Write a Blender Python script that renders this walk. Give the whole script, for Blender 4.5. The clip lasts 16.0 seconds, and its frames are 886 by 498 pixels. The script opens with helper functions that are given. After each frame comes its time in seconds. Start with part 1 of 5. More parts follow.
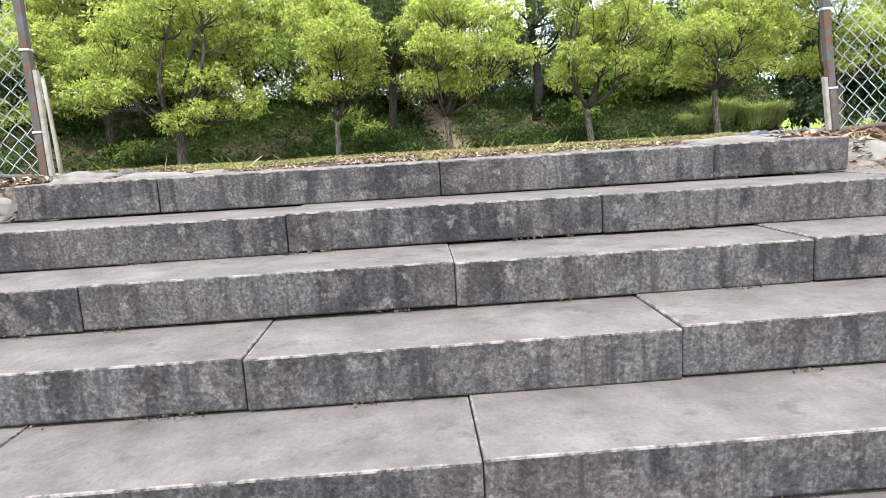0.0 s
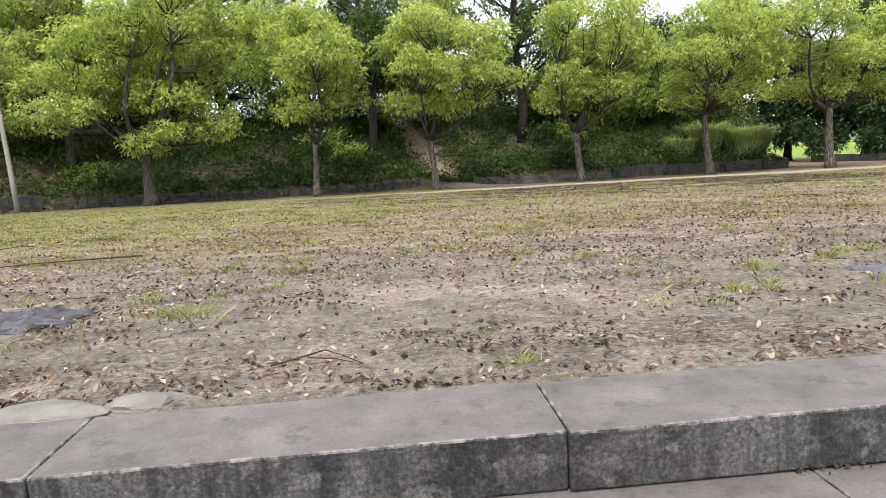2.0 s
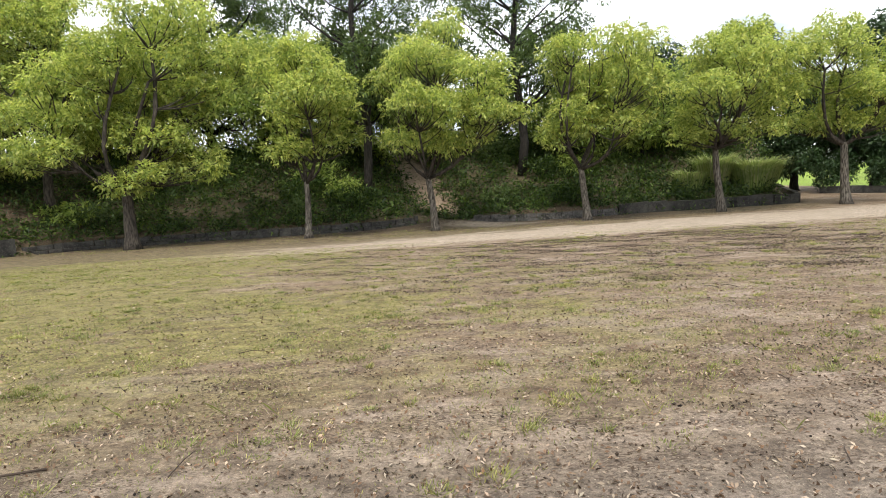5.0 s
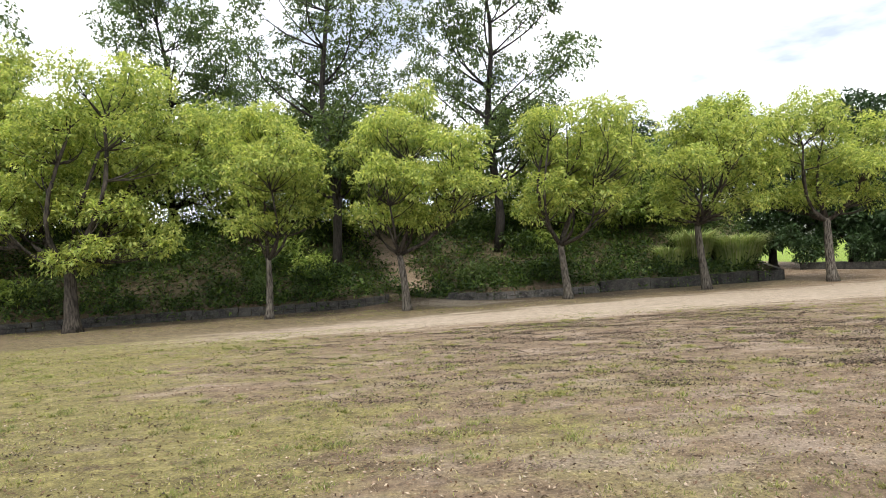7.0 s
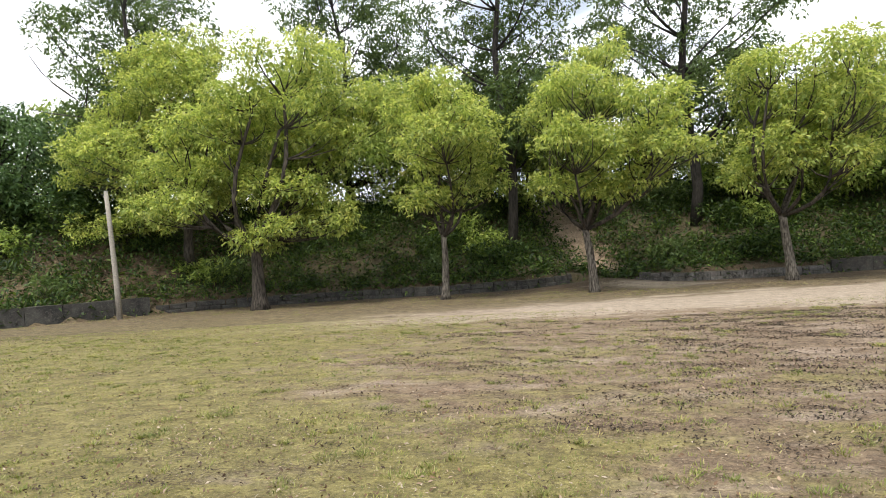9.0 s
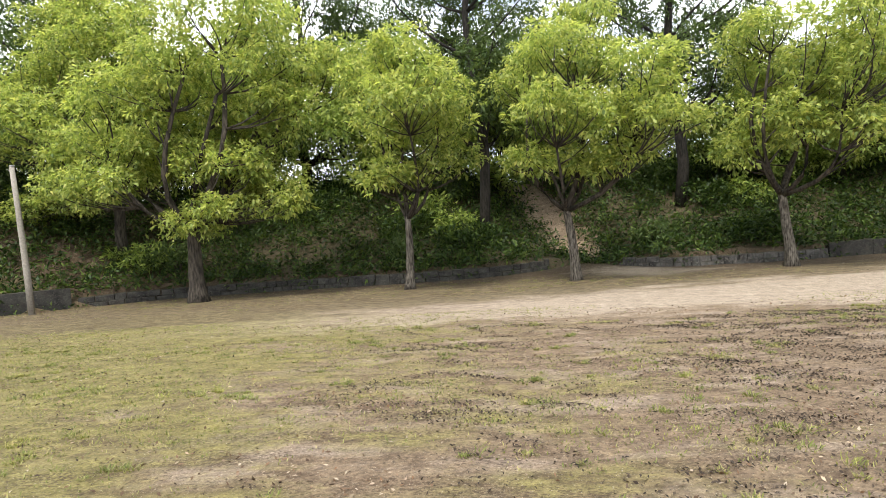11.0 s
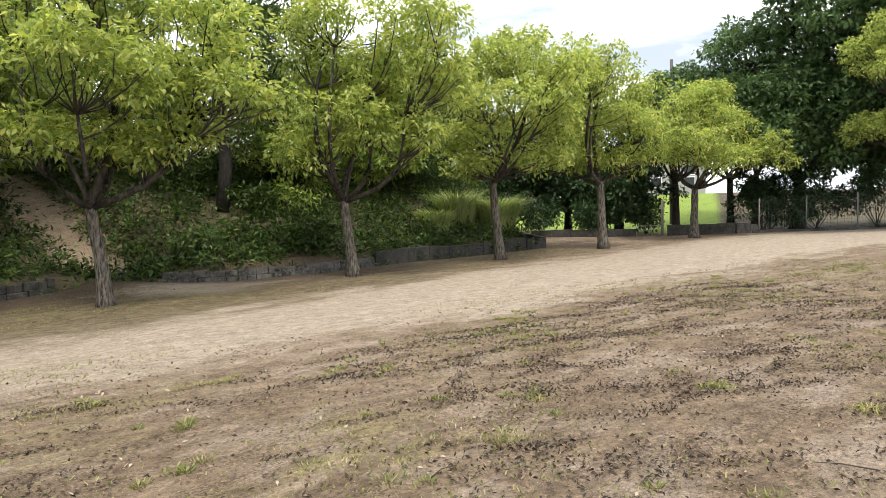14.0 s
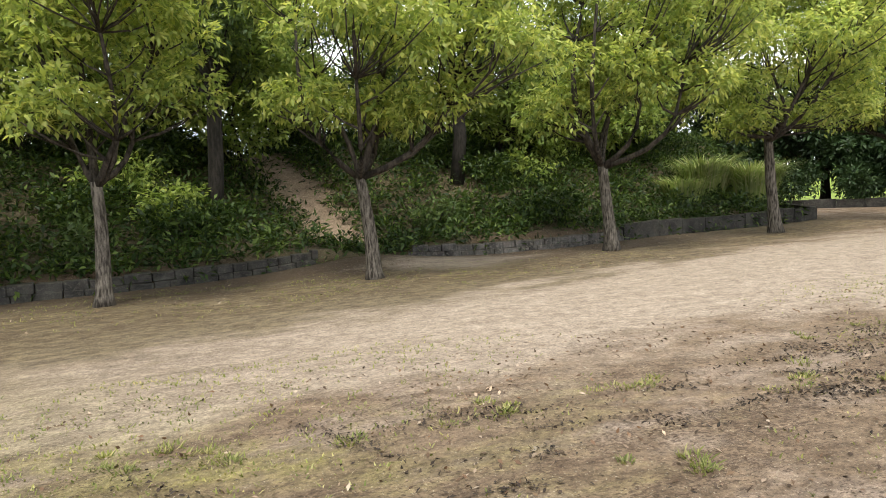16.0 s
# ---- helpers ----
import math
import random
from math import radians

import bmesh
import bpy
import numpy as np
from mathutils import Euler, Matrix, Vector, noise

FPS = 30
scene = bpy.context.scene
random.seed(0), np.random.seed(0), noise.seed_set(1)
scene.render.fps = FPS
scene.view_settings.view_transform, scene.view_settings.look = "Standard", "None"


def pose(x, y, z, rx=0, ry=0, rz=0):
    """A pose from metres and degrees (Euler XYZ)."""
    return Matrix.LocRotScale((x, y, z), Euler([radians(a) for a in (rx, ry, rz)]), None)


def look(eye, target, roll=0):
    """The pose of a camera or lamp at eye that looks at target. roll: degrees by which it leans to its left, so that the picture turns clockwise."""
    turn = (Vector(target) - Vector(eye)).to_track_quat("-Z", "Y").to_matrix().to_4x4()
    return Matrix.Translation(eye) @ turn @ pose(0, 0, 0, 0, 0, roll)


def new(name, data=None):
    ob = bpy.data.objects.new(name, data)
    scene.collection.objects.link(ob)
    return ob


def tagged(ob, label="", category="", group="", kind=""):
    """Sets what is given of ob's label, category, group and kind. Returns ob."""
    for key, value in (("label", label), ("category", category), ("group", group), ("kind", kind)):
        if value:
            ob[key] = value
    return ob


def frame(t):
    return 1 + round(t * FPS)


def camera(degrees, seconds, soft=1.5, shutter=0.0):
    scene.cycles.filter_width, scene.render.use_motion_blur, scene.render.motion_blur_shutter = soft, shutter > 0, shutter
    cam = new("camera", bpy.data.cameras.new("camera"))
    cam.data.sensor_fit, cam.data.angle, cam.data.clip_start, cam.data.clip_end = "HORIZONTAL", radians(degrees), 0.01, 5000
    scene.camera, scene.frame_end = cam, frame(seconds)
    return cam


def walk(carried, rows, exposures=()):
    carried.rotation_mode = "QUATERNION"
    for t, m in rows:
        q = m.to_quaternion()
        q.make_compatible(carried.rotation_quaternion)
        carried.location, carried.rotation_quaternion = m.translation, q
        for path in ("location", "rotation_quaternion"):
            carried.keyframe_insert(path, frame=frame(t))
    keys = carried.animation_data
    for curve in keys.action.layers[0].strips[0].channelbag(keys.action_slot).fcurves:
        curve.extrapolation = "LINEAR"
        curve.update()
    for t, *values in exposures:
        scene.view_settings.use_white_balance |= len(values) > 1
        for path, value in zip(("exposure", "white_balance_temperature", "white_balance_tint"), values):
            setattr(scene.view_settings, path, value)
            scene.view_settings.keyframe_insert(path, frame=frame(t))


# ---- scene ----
cam = camera(70.3, 16.0, soft=0.5)
# seconds, x, y, z, yaw, pitch, roll
ROWS = [
    (0.0, 0.972, -0.227, 1.335, -2.68, -9.40, 3.33),
    (0.5, 0.901, 0.213, 1.513, -3.57, -9.22, 3.14),
    (1.0, 0.849, 0.543, 1.657, -4.24, -8.87, 3.21),
    (1.5, 0.759, 0.975, 1.811, -4.74, -8.68, 3.16),
    (2.0, 0.673, 1.318, 1.980, -4.95, -8.52, 2.89),
    (2.5, 0.621, 1.719, 2.164, -5.49, -8.38, 2.90),
    (3.0, 0.531, 2.104, 2.314, -5.39, -8.53, 3.00),
    (5.5, 0.716, 3.403, 2.971, -5.66, -5.43, 3.11),
    (6.0, 0.865, 3.835, 2.993, -6.45, -0.81, 3.02),
    (6.5, 0.861, 4.281, 2.967, -7.25, -0.56, 2.83),
    (7.0, 0.947, 4.811, 2.948, -7.71, -0.31, 2.97),
    (7.5, 0.761, 5.355, 2.936, -0.03, -0.10, 3.21),
    (8.0, 0.748, 5.863, 2.866, 7.48, -0.05, 3.54),
    (8.5, 0.544, 6.451, 2.824, 7.64, -0.16, 3.71),
    (9.0, 0.403, 7.076, 2.786, 7.35, -1.21, 3.77),
    (11.5, 0.233, 10.464, 2.807, 2.02, -3.28, 3.73),
    (12.0, 0.258, 11.205, 2.734, -14.12, -3.78, 3.02),
    (12.5, 0.252, 11.968, 2.648, -30.35, -4.26, 2.13),
    (13.0, 0.216, 12.659, 2.608, -37.25, -4.23, 1.84),
    (13.5, 0.041, 13.361, 2.583, -38.15, -4.21, 1.90),
    (14.0, -0.108, 14.104, 2.538, -38.73, -4.12, 1.64),
    (14.5, -0.351, 14.786, 2.484, -38.63, -4.00, 1.75),
    (15.0, -0.543, 15.482, 2.443, -38.08, -4.02, 1.93),
    (15.5, -0.821, 16.080, 2.408, -32.81, -3.98, 2.39),
    (16.0, -1.020, 16.648, 2.356, -22.20, -5.55, 3.00),
]
walk(cam, [(t, pose(x, y, z, 90 + pitch, roll, yaw)) for t, x, y, z, yaw, pitch, roll in ROWS],
     exposures=[(0.0, 1.3, 6000, 9), (0.5, 1.17, 6000, 9), (1.0, 1.0, 6050, 9), (1.5, 0.83, 6100, 9), (2.0, 0.7, 6150, 10), (3.0, 0.6, 6250, 10), (5.5, 0.52, 6350, 10), (9.2, 0.52, 6370, 10), (11.4, 0.74, 6380, 10), (12.2, 0.70, 6385, 10), (13.0, 0.57, 6390, 10), (16.0, 0.62, 6450, 10)])

# ---- light: bright, mostly overcast summer day ----
SUN_AZIMUTH, SUN_HEIGHT = radians(200), radians(58)
world = bpy.data.worlds.new("sky")
scene.world = world
world.use_nodes = True
wn, wl = world.node_tree.nodes, world.node_tree.links
wn.clear()
w_out = wn.new("ShaderNodeOutputWorld")
w_sky = wn.new("ShaderNodeTexSky")
w_sky.sky_type = "NISHITA"
w_sky.sun_disc = False
w_sky.sun_elevation, w_sky.sun_rotation = SUN_HEIGHT, SUN_AZIMUTH
w_blue = wn.new("ShaderNodeBackground")
w_blue.inputs["Strength"].default_value = 0.12
w_cloud = wn.new("ShaderNodeBackground")
w_cloud.inputs["Strength"].default_value = 1.65
w_co = wn.new("ShaderNodeTexCoord")
w_map = wn.new("ShaderNodeMapping")
w_map.inputs["Scale"].default_value = (1.6, 1.6, 5.0)
w_noise = wn.new("ShaderNodeTexNoise")
w_noise.inputs["Scale"].default_value = 1.7
w_noise.inputs["Detail"].default_value = 6
w_ramp = wn.new("ShaderNodeValToRGB")
w_ramp.color_ramp.elements[0].position, w_ramp.color_ramp.elements[0].color = 0.36, (0.34, 0.375, 0.43, 1)
w_ramp.color_ramp.elements[1].position, w_ramp.color_ramp.elements[1].color = 0.54, (0.97, 0.98, 1.0, 1)
w_fac = wn.new("ShaderNodeValToRGB")
w_fac.color_ramp.elements[0].position, w_fac.color_ramp.elements[0].color = 0.25, (0.82, 0.82, 0.82, 1)
w_fac.color_ramp.elements[1].position, w_fac.color_ramp.elements[1].color = 0.45, (1, 1, 1, 1)
w_mix = wn.new("ShaderNodeMixShader")
wl.new(w_sky.outputs["Color"], w_blue.inputs["Color"])
wl.new(w_co.outputs["Generated"], w_map.inputs["Vector"])
wl.new(w_map.outputs["Vector"], w_noise.inputs["Vector"])
wl.new(w_noise.outputs["Fac"], w_ramp.inputs["Fac"])
wl.new(w_noise.outputs["Fac"], w_fac.inputs["Fac"])
wl.new(w_ramp.outputs["Color"], w_cloud.inputs["Color"])
wl.new(w_fac.outputs["Color"], w_mix.inputs["Fac"])
wl.new(w_blue.outputs["Background"], w_mix.inputs[1])
wl.new(w_cloud.outputs["Background"], w_mix.inputs[2])
wl.new(w_mix.outputs["Shader"], w_out.inputs["Surface"])

sun = new("sun", bpy.data.lights.new("sun", "SUN"))
sun.data.energy, sun.data.angle, sun.data.color = 2.6, radians(14), (1.0, 0.94, 0.82)
sun.matrix_world = look((0, 0, 60), (-math.sin(SUN_AZIMUTH) * 40, -math.cos(SUN_AZIMUTH) * 40, 60 - 40 * math.tan(SUN_HEIGHT)))


# ---- materials ----
def material(name, rough=0.9):
    m = bpy.data.materials.new(name)
    m.use_nodes = True
    nt = m.node_tree
    b = nt.nodes["Principled BSDF"]
    b.inputs["Roughness"].default_value = rough
    b.inputs["Specular IOR Level"].default_value = 0.3
    return m, nt, b


def n_noise(nt, scale, detail=5, coord="Object", stretch=None, rough=0.55):
    co = nt.nodes.new("ShaderNodeTexCoord") if coord != "Position" else nt.nodes.new("ShaderNodeNewGeometry")
    n = nt.nodes.new("ShaderNodeTexNoise")
    n.inputs["Scale"].default_value, n.inputs["Detail"].default_value, n.inputs["Roughness"].default_value = scale, detail, rough
    if stretch:
        mp = nt.nodes.new("ShaderNodeMapping")
        mp.inputs["Scale"].default_value = stretch
        nt.links.new(co.outputs[coord], mp.inputs["Vector"])
        nt.links.new(mp.outputs["Vector"], n.inputs["Vector"])
    else:
        nt.links.new(co.outputs[coord], n.inputs["Vector"])
    return n.outputs["Fac"]


def n_ramp(nt, fac, *stops):
    r = nt.nodes.new("ShaderNodeValToRGB")
    e = r.color_ramp.elements
    while len(e) < len(stops):
        e.new(0.5)
    for k, (pos, col) in enumerate(stops):
        e[k].position = pos
        e[k].color = (*col, 1) if isinstance(col, tuple) else (col, col, col, 1)
    nt.links.new(fac, r.inputs["Fac"])
    return r.outputs["Color"]


def n_mix(nt, fac, a, b, mode="MIX"):
    m = nt.nodes.new("ShaderNodeMix")
    m.data_type, m.blend_type = "RGBA", mode
    for sock, val in ((m.inputs[0], fac), (m.inputs[6], a), (m.inputs[7], b)):
        if isinstance(val, (int, float)):
            sock.default_value = val
        elif isinstance(val, tuple):
            sock.default_value = (*val, 1)
        else:
            nt.links.new(val, sock)
    return m.outputs[2]


def n_bump(nt, b, height, strength, distance=0.02):
    k = nt.nodes.new("ShaderNodeBump")
    k.inputs["Strength"].default_value, k.inputs["Distance"].default_value = strength, distance
    nt.links.new(height, k.inputs["Height"])
    nt.links.new(k.outputs["Normal"], b.inputs["Normal"])


def concrete(name, dark, light, stain, top_a=(0.090, 0.078, 0.073), top_b=(0.170, 0.148, 0.139), worn=0.7, runs=1.0):
    m, nt, b = material(name, 0.92)
    big = n_noise(nt, 2.2, 5, "Position")
    fine = n_noise(nt, 70, 4, "Position")
    spots = n_noise(nt, 15, 3, "Position")
    streak = n_noise(nt, 5.0, 5, "Position", (2.4, 1.0, 0.35))
    col = n_mix(nt, n_ramp(nt, big, (0.36, 0.0), (0.62, 1.0)), tuple(v * 0.85 for v in dark), tuple(v * 1.1 for v in light))
    col = n_mix(nt, n_ramp(nt, streak, (0.47, 0.0), (0.62, 0.85 * runs)), col, stain)
    lichen = n_noise(nt, 7, 6, "Position", None, 0.68)
    col = n_mix(nt, n_ramp(nt, lichen, (0.53, 0.0), (0.60, 0.6)), col, (light[0] * 1.3, light[1] * 1.22, light[2] * 1.18))
    col = n_mix(nt, n_ramp(nt, n_noise(nt, 3.1, 4, "Position"), (0.55, 0.0), (0.7, 0.5)), col, (light[0] * 1.05, light[1] * 0.86, light[2] * 0.84))
    col = n_mix(nt, n_ramp(nt, spots, (0.58, 0.0), (0.65, 0.7)), col, (light[0] * 1.6, light[1] * 1.58, light[2] * 1.52))
    col = n_mix(nt, 0.75, col, n_ramp(nt, fine, (0.3, 0.32), (0.7, 1.55)), "MULTIPLY")
    geo0 = nt.nodes.new("ShaderNodeNewGeometry")
    vor = nt.nodes.new("ShaderNodeTexVoronoi")
    vor.inputs["Scale"].default_value = 150
    nt.links.new(geo0.outputs["Position"], vor.inputs["Vector"])
    bw = nt.nodes.new("ShaderNodeRGBToBW")
    nt.links.new(vor.outputs["Color"], bw.inputs[0])
    col = n_mix(nt, 0.5, col, n_ramp(nt, bw.outputs[0], (0.2, 0.5), (0.55, 1.0), (0.85, 1.6)), "MULTIPLY")
    # drip marks
    drip = n_noise(nt, 16, 4, "Position", (1.6, 1.0, 0.12))
    col = n_mix(nt, n_ramp(nt, drip, (0.56, 0.0), (0.66, 0.6 * runs)), col, stain)
    # the worn upper faces, in a tone of their own
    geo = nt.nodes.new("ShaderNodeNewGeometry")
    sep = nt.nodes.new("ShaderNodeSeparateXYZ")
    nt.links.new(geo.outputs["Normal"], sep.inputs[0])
    top_col = n_mix(nt, n_ramp(nt, n_noise(nt, 6, 6, "Position"), (0.3, 0.0), (0.75, 1.0)), top_a, top_b)
    top_col = n_mix(nt, 0.5, top_col, n_ramp(nt, fine, (0.3, 0.75), (0.7, 1.15)), "MULTIPLY")
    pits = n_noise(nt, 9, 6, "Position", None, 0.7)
    top_col = n_mix(nt, n_ramp(nt, pits, (0.56, 0.0), (0.66, 0.5)), top_col, tuple(v * 0.55 for v in top_a))
    col = n_mix(nt, n_ramp(nt, sep.outputs["Z"], (0.75, 0.0), (0.97, 0.95)), col, top_col)
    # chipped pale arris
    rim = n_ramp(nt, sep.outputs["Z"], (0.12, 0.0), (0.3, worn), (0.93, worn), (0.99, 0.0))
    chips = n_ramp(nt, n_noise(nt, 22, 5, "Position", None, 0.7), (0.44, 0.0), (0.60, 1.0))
    col = n_mix(nt, n_mix(nt, 1.0, rim, chips, "MULTIPLY"), col, tuple(min(0.7, v * 1.6) for v in top_b))
    nt.links.new(col, b.inputs["Base Color"])
    n_bump(nt, b, fine, 0.7, 0.007)
    return m


# treads paler than risers: smoother finish, plus overhead light painted into the colour
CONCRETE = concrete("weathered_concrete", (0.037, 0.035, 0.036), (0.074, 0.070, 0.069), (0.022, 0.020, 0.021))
DARK_WALL = concrete("damp_concrete", (0.028, 0.027, 0.026), (0.058, 0.056, 0.050), (0.014, 0.014, 0.013), (0.028, 0.026, 0.018), (0.062, 0.056, 0.042), 0.25, 0.15)
STONE_WALL = concrete("grey_fieldstone", (0.034, 0.032, 0.030), (0.100, 0.096, 0.090), (0.020, 0.020, 0.018), (0.034, 0.030, 0.020), (0.060, 0.052, 0.036), 0.35, 0.5)


def leafy(name, dark, light, translucent, rough=0.55, alt=None):
    m, nt, b = material(name, rough)
    geo = nt.nodes.new("ShaderNodeNewGeometry")
    col = n_ramp(nt, geo.outputs["Random Per Island"], (0.0, dark), (0.6, light), (1.0, alt or light))
    patch = n_noise(nt, 0.9, 3, "Position")
    col = n_mix(nt, 0.7, col, n_ramp(nt, patch, (0.3, 0.68), (0.7, 1.25)), "MULTIPLY")
    sprig = n_noise(nt, 3.2, 3, "Position")
    col = n_mix(nt, 0.8, col, n_ramp(nt, sprig, (0.32, (0.66, 0.76, 0.70)), (0.52, (1.0, 1.0, 1.0)), (0.70, (1.30, 1.20, 1.05))), "MULTIPLY")
    nt.links.new(col, b.inputs["Base Color"])
    tr = nt.nodes.new("ShaderNodeBsdfTranslucent")
    nt.links.new(n_mix(nt, 1.0, col, (1.2, 1.2, 0.82), "MULTIPLY"), tr.inputs["Color"])
    mx = nt.nodes.new("ShaderNodeMixShader")
    mx.inputs[0].default_value = translucent
    out = nt.nodes["Material Output"]
    nt.links.new(b.outputs[0], mx.inputs[1])
    nt.links.new(tr.outputs[0], mx.inputs[2])
    nt.links.new(mx.outputs[0], out.inputs["Surface"])
    return m


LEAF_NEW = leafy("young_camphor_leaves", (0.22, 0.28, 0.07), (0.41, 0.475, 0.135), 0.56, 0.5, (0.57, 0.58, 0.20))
# older inner leaves; their darker green also carries some of the crown's shade
LEAF_INNER = leafy("inner_camphor_leaves", (0.13, 0.19, 0.05), (0.26, 0.335, 0.095), 0.55, 0.5, (0.36, 0.43, 0.13))
LEAF_TALL = leafy("oak_leaves", (0.055, 0.088, 0.030), (0.10, 0.15, 0.05), 0.35, 0.5, (0.15, 0.20, 0.065))
# brighter understory green: sunlight reaching the bank is put into the leaf colour
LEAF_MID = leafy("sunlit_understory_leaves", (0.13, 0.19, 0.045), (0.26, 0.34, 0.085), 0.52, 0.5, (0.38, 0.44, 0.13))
LEAF_DARK = leafy("dark_evergreen_leaves", (0.017, 0.036, 0.014), (0.038, 0.072, 0.025), 0.2, 0.5, (0.060, 0.102, 0.038))
LEAF_EVER = leafy("evergreen_leaves", (0.045, 0.085, 0.032), (0.10, 0.165, 0.065), 0.35, 0.45, (0.15, 0.23, 0.09))
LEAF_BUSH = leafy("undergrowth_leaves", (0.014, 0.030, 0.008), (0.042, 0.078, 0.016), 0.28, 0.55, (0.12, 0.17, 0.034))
REED = leafy("reed_blades", (0.16, 0.22, 0.06), (0.32, 0.39, 0.13), 0.3, 0.6, (0.40, 0.38, 0.23))
GRASS = leafy("dry_short_grass", (0.105, 0.125, 0.032), (0.215, 0.23, 0.065), 0.35, 0.7, (0.37, 0.33, 0.16))
DRY_LEAF = leafy("dry_fallen_leaves", (0.045, 0.028, 0.017), (0.17, 0.10, 0.058), 0.05, 0.8, (0.42, 0.34, 0.26))
DARK_LITTER = leafy("dark_leaf_litter", (0.018, 0.013, 0.010), (0.050, 0.036, 0.026), 0.0, 0.9, (0.12, 0.085, 0.055))


def bark(name, dark, light, scale=9):
    m, nt, b = material(name, 0.95)
    g = n_noise(nt, scale, 6, "Position", (1.6, 1.6, 0.35))
    f = n_noise(nt, 40, 4, "Position")
    col = n_mix(nt, n_ramp(nt, g, (0.38, 0.0), (0.62, 1.0)), dark, light)
    col = n_mix(nt, 0.6, col, n_ramp(nt, f, (0.3, 0.6), (0.7, 1.25)), "MULTIPLY")
    nt.links.new(col, b.inputs["Base Color"])
    n_bump(nt, b, g, 0.9, 0.03)
    return m


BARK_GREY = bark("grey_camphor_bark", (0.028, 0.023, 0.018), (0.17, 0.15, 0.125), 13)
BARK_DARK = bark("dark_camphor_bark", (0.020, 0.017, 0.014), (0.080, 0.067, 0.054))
BARK_BLACK = bark("dark_oak_bark", (0.019, 0.017, 0.015), (0.045, 0.039, 0.034))


def plain(name, col, rough=0.7, var=0.3, scale=12, metal=0.0, rust=None):
    m, nt, b = material(name, rough)
    f = n_noise(nt, scale, 6, "Position")
    c = n_ramp(nt, f, (0.3, tuple(v * (1 - var) for v in col)), (0.7, tuple(min(1, v * (1 + var)) for v in col)))
    if rust:
        c = n_mix(nt, n_ramp(nt, n_noise(nt, 18, 5, "Position"), (0.48, 0.0), (0.6, 1.0)), c, rust)
    nt.links.new(c, b.inputs["Base Color"])
    b.inputs["Metallic"].default_value = metal
    n_bump(nt, b, f, 0.3, 0.004)
    return m


GALV = plain("galvanised_wire", (0.42, 0.45, 0.46), 0.5, 0.25, 30, 0.4)
RUSTY = plain("rusty_painted_steel", (0.075, 0.075, 0.075), 0.7, 0.3, 14, 0.2, (0.10, 0.055, 0.035))
POST_GREY = plain("weathered_grey_post", (0.247, 0.225, 0.195), 0.85, 0.25, 20)
GREEN_WIRE = plain("green_coated_wire", (0.05, 0.075, 0.06), 0.6, 0.2)
STEEL = plain("dull_steel", (0.20, 0.20, 0.19), 0.5, 0.2, 20, 0.3)
POLE = plain("concrete_utility_pole", (0.10, 0.095, 0.09), 0.9, 0.2)
RENDER_GREY = plain("grey_render", (0.29, 0.29, 0.28), 0.9, 0.1)
WHITE_PAINT = plain("white_painted_metal", (0.75, 0.75, 0.74), 0.5, 0.08)
GLASS_DARK = plain("dark_window_glass", (0.03, 0.035, 0.04), 0.1, 0.1)
ROOF = plain("slate_roof", (0.09, 0.10, 0.115), 0.8, 0.2)
PLASTIC = plain("torn_grey_weed_sheet", (0.05, 0.045, 0.05), 0.4, 0.6, 26)
STONE = plain("pale_rubble_stone", (0.165, 0.149, 0.132), 0.95, 0.3, 9)
TWIG = plain("dry_twig", (0.05, 0.036, 0.026), 0.9, 0.3)


